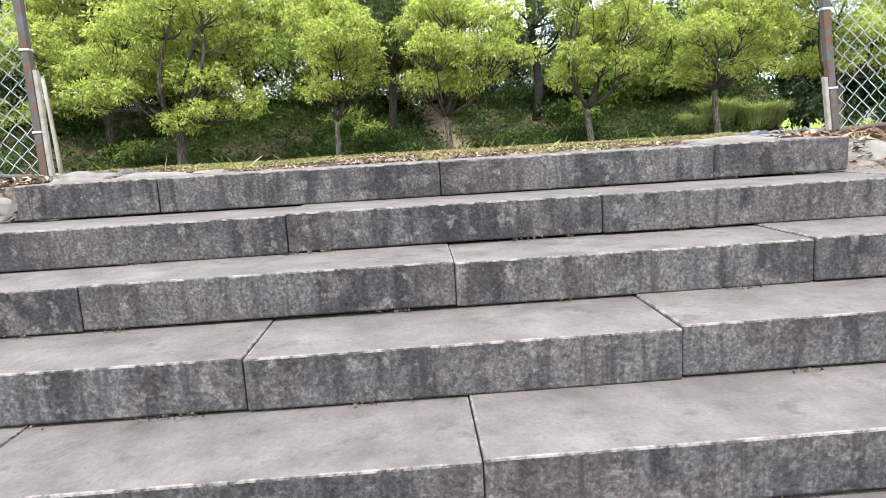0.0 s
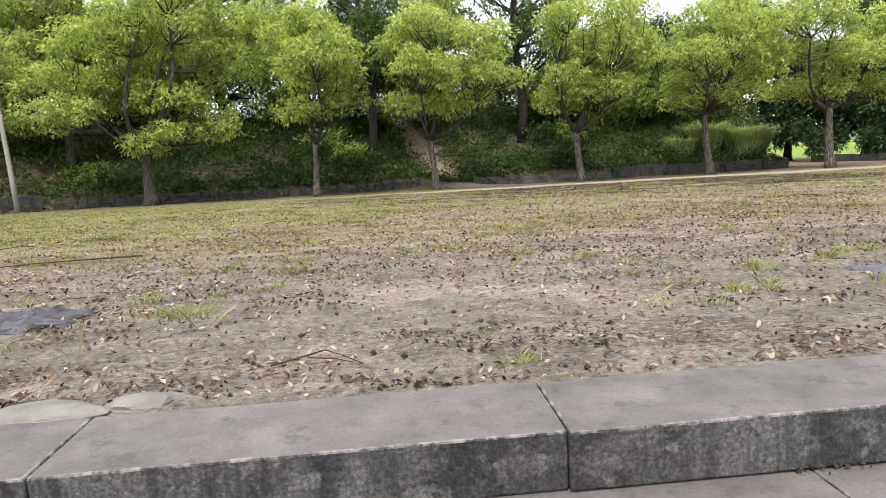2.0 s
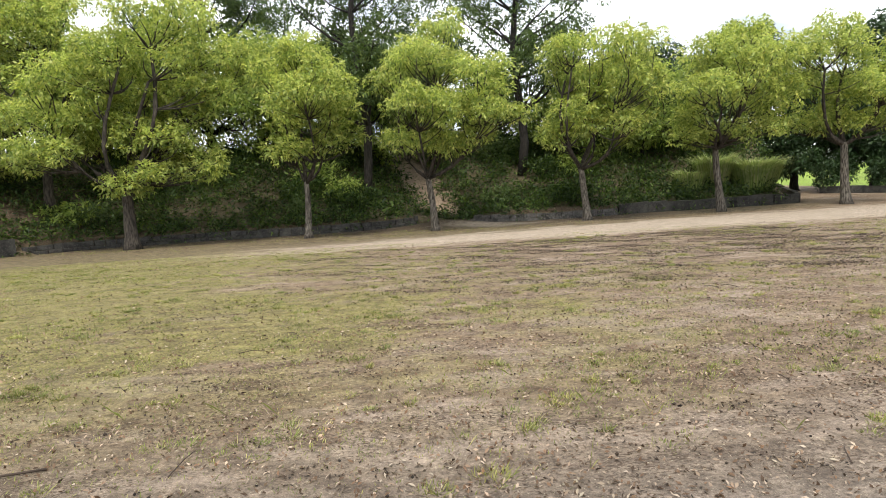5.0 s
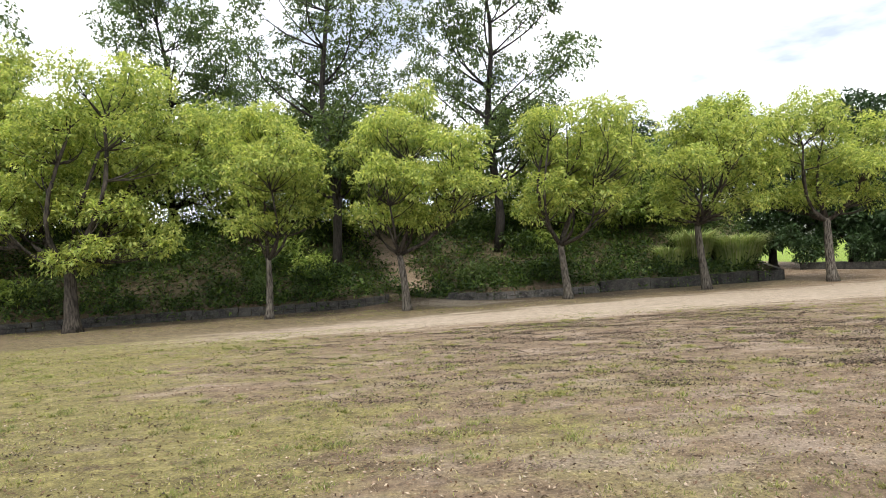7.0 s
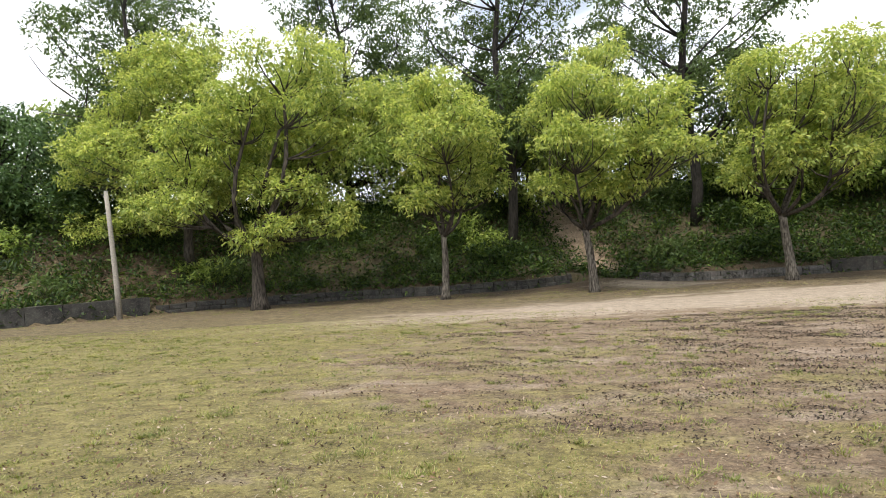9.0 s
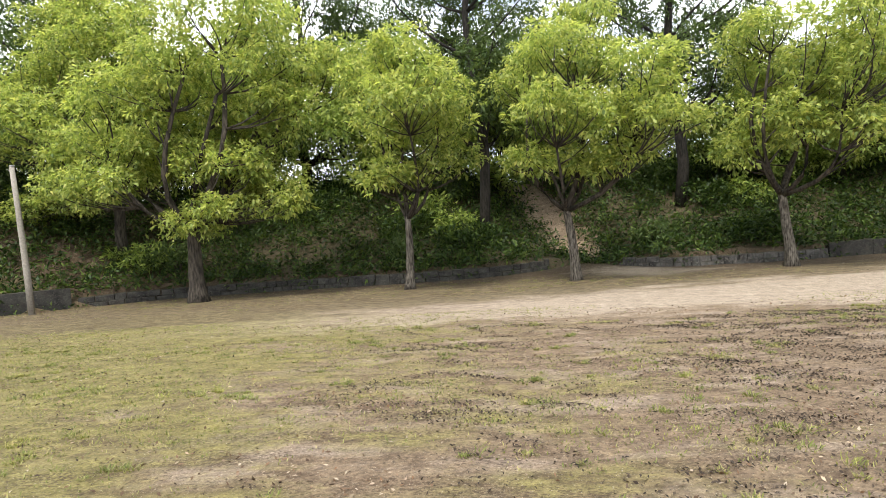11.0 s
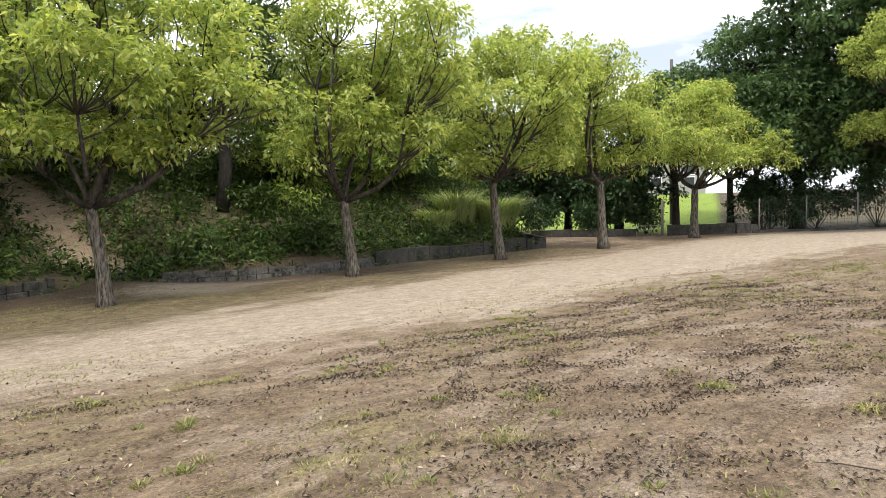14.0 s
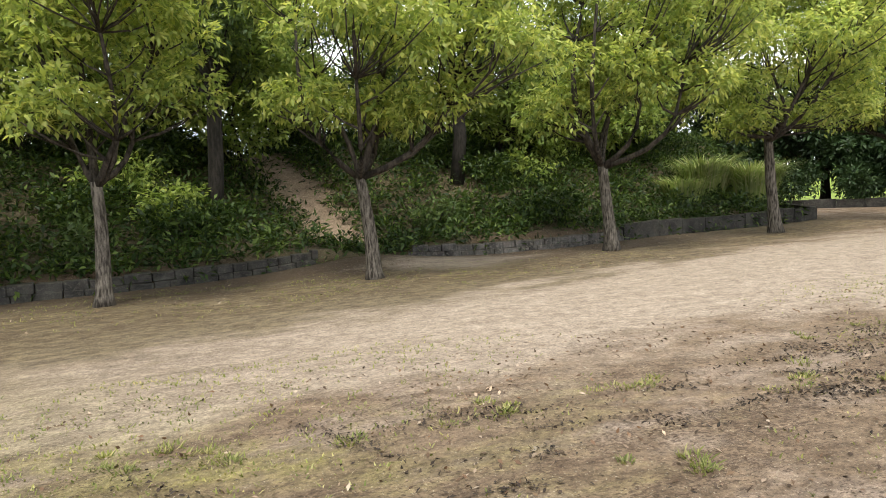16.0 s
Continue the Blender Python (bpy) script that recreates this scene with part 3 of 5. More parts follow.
def camphor(x, y, seed, trunk_h, trunk_r, puffs, lean=(0.0, 0.0), bark_mat=None, label="", limbs=6, per=760, size=0.088, group="row of camphor trees", name="camphor_tree", outer=None, inner=None):
    """Stem, limbs and a crown of rounded clumps; puffs are given about the foot."""
    rng, rs = random.Random(seed), np.random.RandomState(seed)
    z = height(x, y)
    tree = empty(name, x, y, z - 0.02, label, "tree", group)
    fork = Vector((lean[0], lean[1], trunk_h))
    path, radii = [], []
    for k in range(9):
        t = k / 8
        path.append(Vector((fork.x * t + 0.05 * math.sin(3 * t + seed), fork.y * t, trunk_h * t - 0.04)))
        radii.append(trunk_r * (1 - 0.28 * t) * (1 + 0.55 * math.exp(-t * 9)))
    v, f = tube(path, radii, 12, 0.07, rng)
    put("trunk", mesh_of("trunk", v, f, bark_mat or BARK_GREY, True), tree)
    fork = path[-1]
    mains = []
    zmid = sum(p.z for p, r in puffs) / len(puffs)
    for k in range(limbs):
        w = 2 * math.pi * (k + rng.uniform(-0.25, 0.25)) / limbs
        far = max((p for p, r in puffs), key=lambda p: p.x * math.cos(w) + p.y * math.sin(w) + rng.uniform(0, 0.6))
        end = Vector((far.x * 0.55, far.y * 0.55, trunk_h + (max(far.z, zmid) - trunk_h) * rng.uniform(0.5, 0.85)))
        pa, ra = limb(fork - Vector((0, 0, 0.12)), end, trunk_r * 0.48, trunk_r * 0.2, rng, 0.26, 6)
        mains.append((pa, ra, [tube(pa, ra, 7)]))
    top = max((p for p, r in puffs), key=lambda p: p.z)
    pa, ra = limb(fork - Vector((0, 0, 0.1)), fork.lerp(top, 0.75), trunk_r * 0.6, trunk_r * 0.2, rng, 0.05)
    mains.append((pa, ra, [tube(pa, ra, 7)]))
    for p, r in puffs:
        q, rr, own = min(((q, rr, own) for pa, ra, own in mains for q, rr in zip(pa[1:], ra[1:])), key=lambda s: (s[0] - p).length + max(0, s[0].z - p.z + 0.8) * 1.5)
        pb, rb = limb(q, p + Vector((0, 0, -0.35 * r)), min(rr * 0.75, 0.045), 0.012, rng, 0.15, 3)
        own.append(tube(pb, rb, 4))
    for pa, ra, own in mains:
        v, f = joined(own)
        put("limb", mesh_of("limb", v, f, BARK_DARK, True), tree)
    P, N, PI, NI = crown_arrays(puffs, rs, per, size)
    put("crown", quads_mesh("crown", hanging(P, N, size, rs, 0.42), outer or LEAF_NEW), tree, "rounded clumps of leaves")
    put("inner_leaves", quads_mesh("inner_leaves", hanging(PI, NI, size, rs, 0.45, 0.4, 0.8), inner or LEAF_INNER), tree, "old leaves inside, darker in part for crown shade")
    return tree


def tall_tree(x, y, seed, top, trunk_r, rx, z0, label, mat, per=150, size=0.15, bare=0.5, count=26, name="tall_tree", group=""):
    """A tall open tree: one leader, rising limbs and loose sprays of leaves with sky between them."""
    rng, rs = random.Random(seed), np.random.RandomState(seed)
    z = height(x, y)
    tree = empty(name, x, y, z - 0.05, label, "tree", group)
    H = top - z
    path = [Vector((0.25 * math.sin(k * 1.1 + seed), 0.2 * math.cos(k * 0.9 + seed), H * 0.93 * k / 9)) for k in range(10)]
    path[0].x, path[0].y = 0, 0
    radii = [trunk_r * (1 - 0.9 * (k / 9)) + 0.02 for k in range(10)]
    v, f = tube(path, radii, 9, 0.05, rng)
    put("trunk", mesh_of("trunk", v, f, BARK_BLACK, True), tree)
    puffs = []
    zb = z0 - z
    for k in range(count):
        t = (k + rng.random()) / count
        hz = zb + (H - zb) * t
        w = rng.uniform(0, 6.283)
        reach = rx * (math.sin(math.pi * min(0.97, 0.16 + 0.78 * t)) ** 0.7) * rng.uniform(0.55, 1.05)
        i = min(8, int(max(0, hz - reach * 0.6) / (H * 0.93) * 9))
        a = path[max(1, i)]
        e = Vector((math.cos(w) * reach, math.sin(w) * reach, hz))
        pa, ra = limb(a, e, max(0.03, radii[max(1, i)] * 0.5), 0.015, rng, 0.14)
        own = [tube(pa, ra, 5)]
        puffs.append((e, rng.uniform(0.55, 1.0) * (rx / 3.6) ** 0.5))
        for q in pa[2:5]:
            if rng.random() < 0.85:
                e2 = q + Vector((rng.uniform(-1, 1), rng.uniform(-1, 1), rng.uniform(-0.1, 0.9))) * rng.uniform(0.7, 1.4)
                pb, rb = limb(q, e2, 0.028, 0.008, rng, 0.1, 3)
                own.append(tube(pb, rb, 3))
                puffs.append((e2, rng.uniform(0.4, 0.8)))
        v, f = joined(own)
        put("limb", mesh_of("limb", v, f, BARK_BLACK, True), tree)
    P, N, PI, NI = crown_arrays(puffs, rs, per, size, 0.8, 0.3)
    keep = rs.uniform(0, 1, len(PI)) < bare
    put("crown", quads_mesh("crown", hanging(np.concatenate([P, PI[keep]]), np.concatenate([N, NI[keep]]), size, rs, 0.42, 0.4, 0.7), mat), tree, "loose green leaf sprays")
    return tree


OAK = "tall dark open tree on the wooded bank"
# crowns: (sideways, height, breadth, depth) of the larger leaf masses about each foot
camphor(-9.8, 30.2, 11, 2.6, 0.27, puffs_of(11, [(2.7, 8.9, 1.5, 0.7), (0.0, 7.8, 1.1, 0.6), (4.4, 7.6, 1.1, 0.8), (-1.9, 6.8, 1.3, 0.9), (0.8, 6.5, 1.3, 0.9), (3.4, 6.3, 1.3, 0.8), (-1.0, 5.2, 1.1, 0.6), (-2.9, 5.5, 0.9, 0.8), (-4.0, 4.1, 0.9, 0.4), (-2.2, 4.4, 1.0, 0.5), (2.2, 4.6, 1.1, 0.7), (3.2, 3.3, 0.6, 0.6), (-0.2, 2.7, 0.9, 0.3), (1.2, 3.1, 0.6, 0.3), (5.4, 8.0, 0.8, 0.6), (0.7, 4.7, 0.9, 0.5)], 0.3), (-0.1, 0), BARK_DARK, "large spreading camphor tree with dark bark and low limbs", 8)
camphor(-2.66, 30.6, 12, 2.5, 0.15, puffs_of(12, [(0.2, 7.6, 0.9, 0.4), (-0.9, 6.8, 0.8, 0.6), (1.6, 6.5, 0.8, 0.6), (0.5, 5.6, 1.1, 0.6), (-0.6, 5.0, 0.8, 0.6), (2.0, 4.3, 0.6, 0.5), (1.8, 5.3, 0.7, 0.5), (-1.1, 3.8, 0.5, 0.3), (0.4, 3.7, 0.5, 0.3)], 0.1), (0.02, 0), BARK_GREY, "slender camphor tree with a thin pale stem", 5)
camphor(2.79, 30.4, 13, 2.45, 0.165, puffs_of(13, [(0.7, 8.5, 0.9, 0.4), (-0.6, 7.3, 1.1, 0.5), (1.1, 7.1, 0.8, 0.5), (-1.9, 6.6, 0.5, 0.6), (2.9, 6.5, 0.6, 0.5), (-0.7, 5.4, 1.0, 0.5), (0.8, 5.1, 1.0, 0.5), (2.4, 5.3, 0.7, 0.6), (3.9, 4.7, 0.5, 0.3), (2.1, 4.1, 0.7, 0.3), (-0.4, 3.9, 0.9, 0.4), (1.0, 3.7, 0.7, 0.3), (-1.6, 4.0, 0.5, 0.3)], -0.1), (-0.17, 0), BARK_GREY, "camphor tree with one long curved low limb", 6)
camphor(9.82, 31.1, 14, 2.5, 0.18, puffs_of(14, [(-1.0, 7.6, 0.8, 0.4), (2.0, 7.2, 1.1, 0.4), (-0.7, 6.4, 1.1, 0.8), (1.5, 6.1, 1.2, 0.8), (3.0, 5.5, 0.6, 0.7), (-1.3, 4.0, 0.7, 0.4), (0.2, 4.8, 1.2, 0.7), (2.1, 4.2, 0.9, 0.6), (2.9, 6.7, 0.6, 0.4)], -0.32), (-0.15, 0), BARK_GREY, "camphor tree with a rounded crown and grey stem", 6)
camphor(16.42, 31.35, 15, 3.1, 0.18, puffs_of(15, [(1.0, 7.9, 1.0, 0.5), (-0.2, 7.0, 1.1, 0.7), (1.9, 6.7, 1.2, 0.7), (3.3, 5.8, 0.7, 0.7), (-1.0, 5.5, 0.9, 0.7), (1.0, 5.5, 1.0, 0.6), (2.5, 4.9, 1.0, 0.6), (-1.6, 4.5, 0.6, 0.3), (1.6, 3.8, 0.7, 0.3), (-1.2, 3.6, 0.7, 0.3)], -0.52), (-0.25, 0), BARK_GREY, "camphor tree with an open rounded crown", 6)
camphor(22.7, 31.3, 16, 3.0, 0.21, puffs_of(16, [(-0.5, 7.6, 1.3, 0.7), (-2.0, 7.0, 0.7, 0.6), (1.4, 6.8, 1.0, 0.7), (2.1, 5.2, 0.7, 0.7), (0.2, 5.6, 1.3, 0.8), (-1.5, 5.5, 1.0, 0.8), (1.4, 4.0, 0.7, 0.4), (-1.1, 4.1, 1.0, 0.4), (-2.5, 4.0, 0.7, 0.3)], -0.88), (-0.2, 0), BARK_GREY, "leafy yellowish camphor tree on sandy earth", 6)
camphor(31.3, 31.9, 17, 2.8, 0.22, puffs_of(17, [(0.5, 7.5, 1.2, 0.6), (-0.6, 6.4, 1.1, 0.9), (1.3, 5.9, 1.2, 0.8), (3.2, 4.7, 1.1, 0.4), (4.5, 4.0, 0.5, 0.3), (-0.3, 4.6, 1.2, 0.6), (1.6, 4.1, 1.0, 0.4), (-1.5, 4.9, 0.6, 0.9)], -1.02), (0.0, 0), BARK_GREY, "broad camphor tree beside the gate", 6)
camphor(-15.0, 34.4, 18, 2.6, 0.24, puffs_of(18, [(0.5, 9.7, 1.9, 0.9), (-1.9, 9.1, 1.0, 1.0), (-1.8, 7.4, 1.3, 1.2), (-3.7, 5.3, 1.1, 1.0), (-2.8, 6.5, 1.2, 0.9), (-0.1, 8.3, 1.5, 0.9), (-3.8, 2.0, 1.2, 0.5), (-1.7, 2.4, 1.0, 0.5), (-2.2, 4.4, 1.1, 0.9), (-4.3, 4.2, 0.7, 0.6), (1.8, 7.2, 1.4, 0.9), (0.6, 5.6, 1.4, 0.9)], 0.51), (0, 0), BARK_DARK, "yellow-green camphor tree at the foot of the bank", 7)
camphor(35.4, 22.1, 19, 3.0, 0.24, puffs_of(19, [(0.0, 7.2, 1.8, 1.2), (1.6, 8.8, 1.8, 1.1), (-2.0, 9.4, 1.3, 0.7), (-2.7, 7.6, 1.0, 0.5), (-2.9, 4.9, 1.0, 0.5), (2.4, 6.0, 1.7, 0.9), (0.2, 10.6, 1.6, 0.9), (-1.2, 5.0, 1.2, 0.5), (-1.0, 11.5, 1.2, 0.7), (-3.4, 8.6, 0.7, 0.4)], -1.21), (0, 0), BARK_GREY, "bright yellow-green camphor tree at the field's edge", 6)
tall_tree(-0.2, 37.4, 31, 20.5, 0.24, 4.3, 7.0, OAK, LEAF_TALL, 560, 0.112, 0.6, 34)
tall_tree(8.6, 38.8, 32, 20.0, 0.26, 5.0, 8.0, "tall spreading open tree on the wooded bank", LEAF_TALL, 560, 0.112, 0.6, 36)
tall_tree(-9.6, 43.0, 33, 19.0, 0.26, 4.9, 7.0, OAK, LEAF_TALL, 560, 0.112, 0.6, 40)
tall_tree(-19.3, 38.0, 34, 18.0, 0.3, 4.6, 7.0, "tall tree with dead grey branches above the bank", LEAF_TALL, 560, 0.112, 0.6, 32)
tall_tree(-24.0, 34.5, 35, 9.5, 0.25, 4.4, 3.0, "dense dark broadleaf tree on the bank", LEAF_EVER, 420, 0.13, 1.0, 34)
tall_tree(-5.2, 46.0, 36, 14.5, 0.2, 3.4, 5.0, OAK, LEAF_TALL, 300, 0.11, 0.7)
tall_tree(4.2, 47.0, 37, 13.0, 0.2, 3.6, 5.0, OAK, LEAF_TALL, 300, 0.11, 0.7)
tall_tree(14.5, 43.0, 38, 9.8, 0.2, 3.6, 5.0, OAK, LEAF_TALL, 300, 0.11, 0.7)
tall_tree(-13.5, 44.5, 39, 12.0, 0.2, 3.8, 5.0, OAK, LEAF_TALL, 300, 0.11, 0.7)
EVER = "large dark dense evergreen tree behind the fence"
for ex, ey, seed, k in ((40.4, 30.4, 41, 1.0), (41.5, 24.0, 43, 1.1), (43.5, 15.0, 49, 1.0), (47.5, 26.5, 50, 0.9)):
    camphor(ex, ey, seed, 3.0 * k, 0.38, puffs_of(seed, [(0, 8 * k, 3.0, 2.6), (0.4, 13 * k, 3.0, 2.4), (-2.4, 11 * k, 2.4, 2.0), (2.6, 10 * k, 2.6, 2.2), (0, 16.5 * k, 2.2, 1.6), (-2.2, 6 * k, 2.6, 1.6), (2.4, 5.5 * k, 2.6, 1.6), (0.2, 4.6 * k, 2.6, 1.2)], -0.7), (0, 0), BARK_BLACK, EVER, 6, 190, 0.18, "evergreens behind the fence", "evergreen_tree", LEAF_EVER, LEAF_EVER)
for ex, ey, seed, k in ((33.0, 42.0, 44, 1.35), (29.8, 45.5, 48, 0.95), (34.2, 38.8, 45, 0.72), (26.5, 47.0, 46, 0.85), (21.0, 49.0, 47, 0.8)):
    camphor(ex, ey, seed, 1.6, 0.3, puffs_of(seed, [(0, 4.5 * k, 2.4, 1.8), (-1.8, 3.4 * k, 1.8, 1.3), (1.8, 3.4 * k, 1.8, 1.3), (0.3, 7 * k, 1.9, 1.3), (0, 2.2 * k, 2.0, 0.8)], -0.5), (0, 0), BARK_BLACK, "dark bushy evergreen tree behind the far wall", 5, 250, 0.16, "evergreens behind the far wall", "evergreen_tree", LEAF_DARK, LEAF_DARK)
for ex, ey, seed in ((36.6, 36.2, 51), (38.5, 33.6, 52), (47.0, 36.0, 53)):
    camphor(ex, ey, seed, 3.4, 0.24, puffs_of(seed, [(0, 6.4, 2.2, 1.2), (-1.6, 7.6, 1.9, 1.2), (1.7, 7.8, 2.0, 1.3), (0.2, 9.2, 1.8, 1.1), (-2.2, 5.6, 1.4, 0.7), (2.3, 5.7, 1.4, 0.7)], -0.6), (0, 0), BARK_BLACK, "dark evergreen tree with a bare stem by the lawn", 5, 300, 0.15, "evergreens by the lawn", "evergreen_tree", LEAF_EVER, LEAF_DARK)
# smaller trees that close the wood behind the row
for k, (ux, uy) in enumerate(((-25.0, 41.5), (-18.0, 42.5), (-12.2, 40.6), (-6.0, 41.4), (-1.6, 43.8), (7.8, 44.5), (11.6, 40.8), (16.6, 40.6), (0.9, 41.0), (20.0, 42.5), (3.2, 47.5))):
    g = 1.35 if ux < 5 else 1.0
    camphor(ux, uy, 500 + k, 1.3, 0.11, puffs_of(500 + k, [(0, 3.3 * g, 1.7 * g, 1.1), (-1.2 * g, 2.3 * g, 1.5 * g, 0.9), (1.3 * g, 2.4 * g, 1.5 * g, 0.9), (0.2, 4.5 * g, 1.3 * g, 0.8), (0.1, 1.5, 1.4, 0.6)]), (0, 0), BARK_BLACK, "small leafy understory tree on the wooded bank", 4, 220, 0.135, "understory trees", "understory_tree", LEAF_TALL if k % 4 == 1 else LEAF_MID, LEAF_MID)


# ---- the low wall along the bank ----
def wall_points(x0, x1, step):
    n = max(1, int((x1 - x0) / step))
    return [(x0 + (x1 - x0) * k / n, wall_line(x0 + (x1 - x0) * k / n)) for k in range(n + 1)]


def build_wall(x0, x1, tall, mat, label, name, block_len):
    wall = empty(name, 0, 0, 0, label, "wall", kind="structure")
    rng = random.Random(int(x0 * 10))
    pts = wall_points(x0, x1, block_len)
    pts = [pts[0]] + [(px + rng.uniform(-0.3, 0.3) * block_len, 0) for px, _ in pts[1:-1]] + [pts[-1]]
    pts = [(px, wall_line(px)) for px, _ in pts]
    for (xa, ya), (xb, yb) in zip(pts, pts[1:]):
        ln = math.hypot(xb - xa, yb - ya)
        za = min(height(xa, ya - 0.35), height(xb, yb - 0.35))
        bm = bmesh.new()
        box(bm, 0.004, ln - 0.004, 0, 0.26, -0.25, tall + rng.uniform(-0.03, 0.03), 0.012)
        slump = rng.uniform(-0.05, 0.05)
        for v in bm.verts:
            v.co.y += rng.uniform(-0.015, 0.015) + slump * 0.5
            v.co.z += rng.uniform(-0.012, 0.012) + slump * v.co.x
        ob = part("wall_block", bm, mat, wall)
        ob.location = (xa, ya - 0.2, za)
        ob.rotation_euler = (0, 0, math.atan2(yb - ya, xb - xa))
    return wall


def build_rubble(x0, x1, courses, mat, label, name):
    """Low wall of rough stones in two uneven courses."""
    wall = empty(name, 0, 0, 0, label, "wall", kind="structure")
    rng = random.Random(int(x0 * 7) + 3)
    for c, (low, tall) in enumerate(courses):
        x = x0 + 0.13 * c
        while x < x1 - 0.1:
            ln = min(rng.uniform(0.26, 0.62), x1 - x)
            ya, yb = wall_line(x), wall_line(x + ln)
            za = min(height(x, ya - 0.35), height(x + ln, yb - 0.35))
            bm = bmesh.new()
            box(bm, 0.008, math.hypot(ln, yb - ya) - 0.008, 0, 0.27, low, low + tall + rng.uniform(-0.03, 0.02) * c, 0.024)
            for v in bm.verts:
                q = noise.noise_vector(v.co * 5 + Vector((x * 3, c * 9, 0)))
                v.co += Vector((q.x * 0.012, q.y * 0.03, q.z * 0.018))
            stone = part("stone", bm, mat, wall)
            stone.location = (x, ya - 0.2 + 0.02 * c + rng.uniform(-0.02, 0.02), za)
            stone.rotation_euler = (0, rng.uniform(-0.03, 0.03), math.atan2(yb - ya, ln))
            x += ln
    return wall


build_wall(-27, -14.6, 0.72, DARK_WALL, "dark damp low concrete retaining wall", "wall_west", 0.9)
build_rubble(-14.6, 2.3, ((-0.2, 0.36), (0.155, 0.23)), DARK_WALL, "low mossy stone retaining wall below the bank", "wall_middle")
build_rubble(4.9, 12.4, ((-0.2, 0.34), (0.135, 0.21)), STONE_WALL, "low grey stone retaining wall below the bank", "wall_stone")
build_wall(12.4, 22.6, 0.52, DARK_WALL, "dark low concrete retaining wall below the bank", "wall_east", 1.2)


# ---- growth on the bank ----
def on_way(x, y):
    return abs(x - 4.3 + (y - 35.0) * 0.28) < -0.45 + 1.25 * smooth(35.5, 36.9, y) + 0.45 * noise.noise((x, y, 3))


def build_undergrowth():
    rng, rs = random.Random(3), np.random.RandomState(3)
    P, N = [], []
    for _ in range(4300):
        x = rng.uniform(-28, 26.5)
        w = rng.random() ** 1.15 * 14 + 0.02
        y = wall_line(x) + w
        if on_way(x, y) or x > 21.6 + 0.5 * max(0.0, y - 35.0):
            continue
        z = height(x, y)
        r = rng.uniform(0.35, 0.75) * (0.75 + 0.07 * w)
        tall = r * rng.uniform(0.5, 1.7)
        n = int(60 * r)
        u = rs.normal(0, 1, (n, 3))
        u /= np.linalg.norm(u, axis=1)[:, None]
        u[:, 2] = np.abs(u[:, 2])
        d = rs.uniform(0.5, 1.05, n)[:, None]
        P.append(np.array([x, y, z]) + u * d * np.array([r, r, tall]))
        N.append(u)
    P, N = np.concatenate(P), np.concatenate(N)
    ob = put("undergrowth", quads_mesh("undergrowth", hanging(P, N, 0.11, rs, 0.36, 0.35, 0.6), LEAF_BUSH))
    tagged(ob, "dense dark green undergrowth of low shrubs on the bank", "undergrowth", kind="stuff")


build_undergrowth()


def shrub(x, y, r, h, seed, mat, label, n=950, name="shrub"):
    rng, rs = random.Random(seed), np.random.RandomState(seed)
    base = empty(name, x, y, height(x, y) - 0.02, label, "shrub", "shrubs on the bank")
    puffs = [(Vector((rng.uniform(-r, r) * 0.7, rng.uniform(-r, r) * 0.6, h * rng.uniform(0.3, 0.85))), r * rng.uniform(0.3, 0.5)) for _ in range(11)]
    stems = []
    for p, q in puffs:
        pa, ra = limb((rng.uniform(-0.1, 0.1), rng.uniform(-0.1, 0.1), 0), p, 0.025, 0.008, rng, 0.05, 3)
        stems.append(tube(pa, ra, 4))
    v, f = joined(stems)
    put("stem", mesh_of("stem", v, f, BARK_DARK), base)
    A, B, C, D = crown_arrays(puffs, rs, n / 11 / 0.23 * (2.4 if mat is LEAF_DARK else 1.0), 0.09, 0.85)
    put("foliage", quads_mesh("foliage", hanging(np.concatenate([A, C]), np.concatenate([B, D]), 0.11, rs, 0.38, 0.35, 0.6), mat), base)


rng_s = random.Random(77)
for k in range(46):
    sx = rng_s.uniform(-27, 21)
    sw = rng_s.uniform(1.2, 11.5)
    sy = wall_line(sx) + sw
    if abs(sx - 4.3 + (sy - 35.0) * 0.28) < 1.5:
        continue
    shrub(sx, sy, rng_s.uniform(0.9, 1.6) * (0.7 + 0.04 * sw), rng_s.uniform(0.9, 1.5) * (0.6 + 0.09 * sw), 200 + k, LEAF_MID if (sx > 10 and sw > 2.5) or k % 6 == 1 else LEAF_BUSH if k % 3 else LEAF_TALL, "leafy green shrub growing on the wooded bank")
for k, (sx, sy, sr, sh) in enumerate([(34.4, 36.9, 1.4, 2.6), (31.5, 38.3, 1.6, 2.8), (29.5, 41.5, 1.7, 2.6), (38.6, 31.6, 1.6, 3.4), (39.4, 29.0, 1.7, 3.2), (40.2, 26.2, 1.8, 3.6), (40.8, 23.0, 1.8, 3.4), (41.6, 19.6, 1.9, 3.6), (42.0, 16.0, 2.0, 3.6), (41.5, 32.5, 1.9, 3.2)]):
    shrub(sx, sy, sr, sh, 300 + k, LEAF_DARK, "dark evergreen shrub behind the far wall")


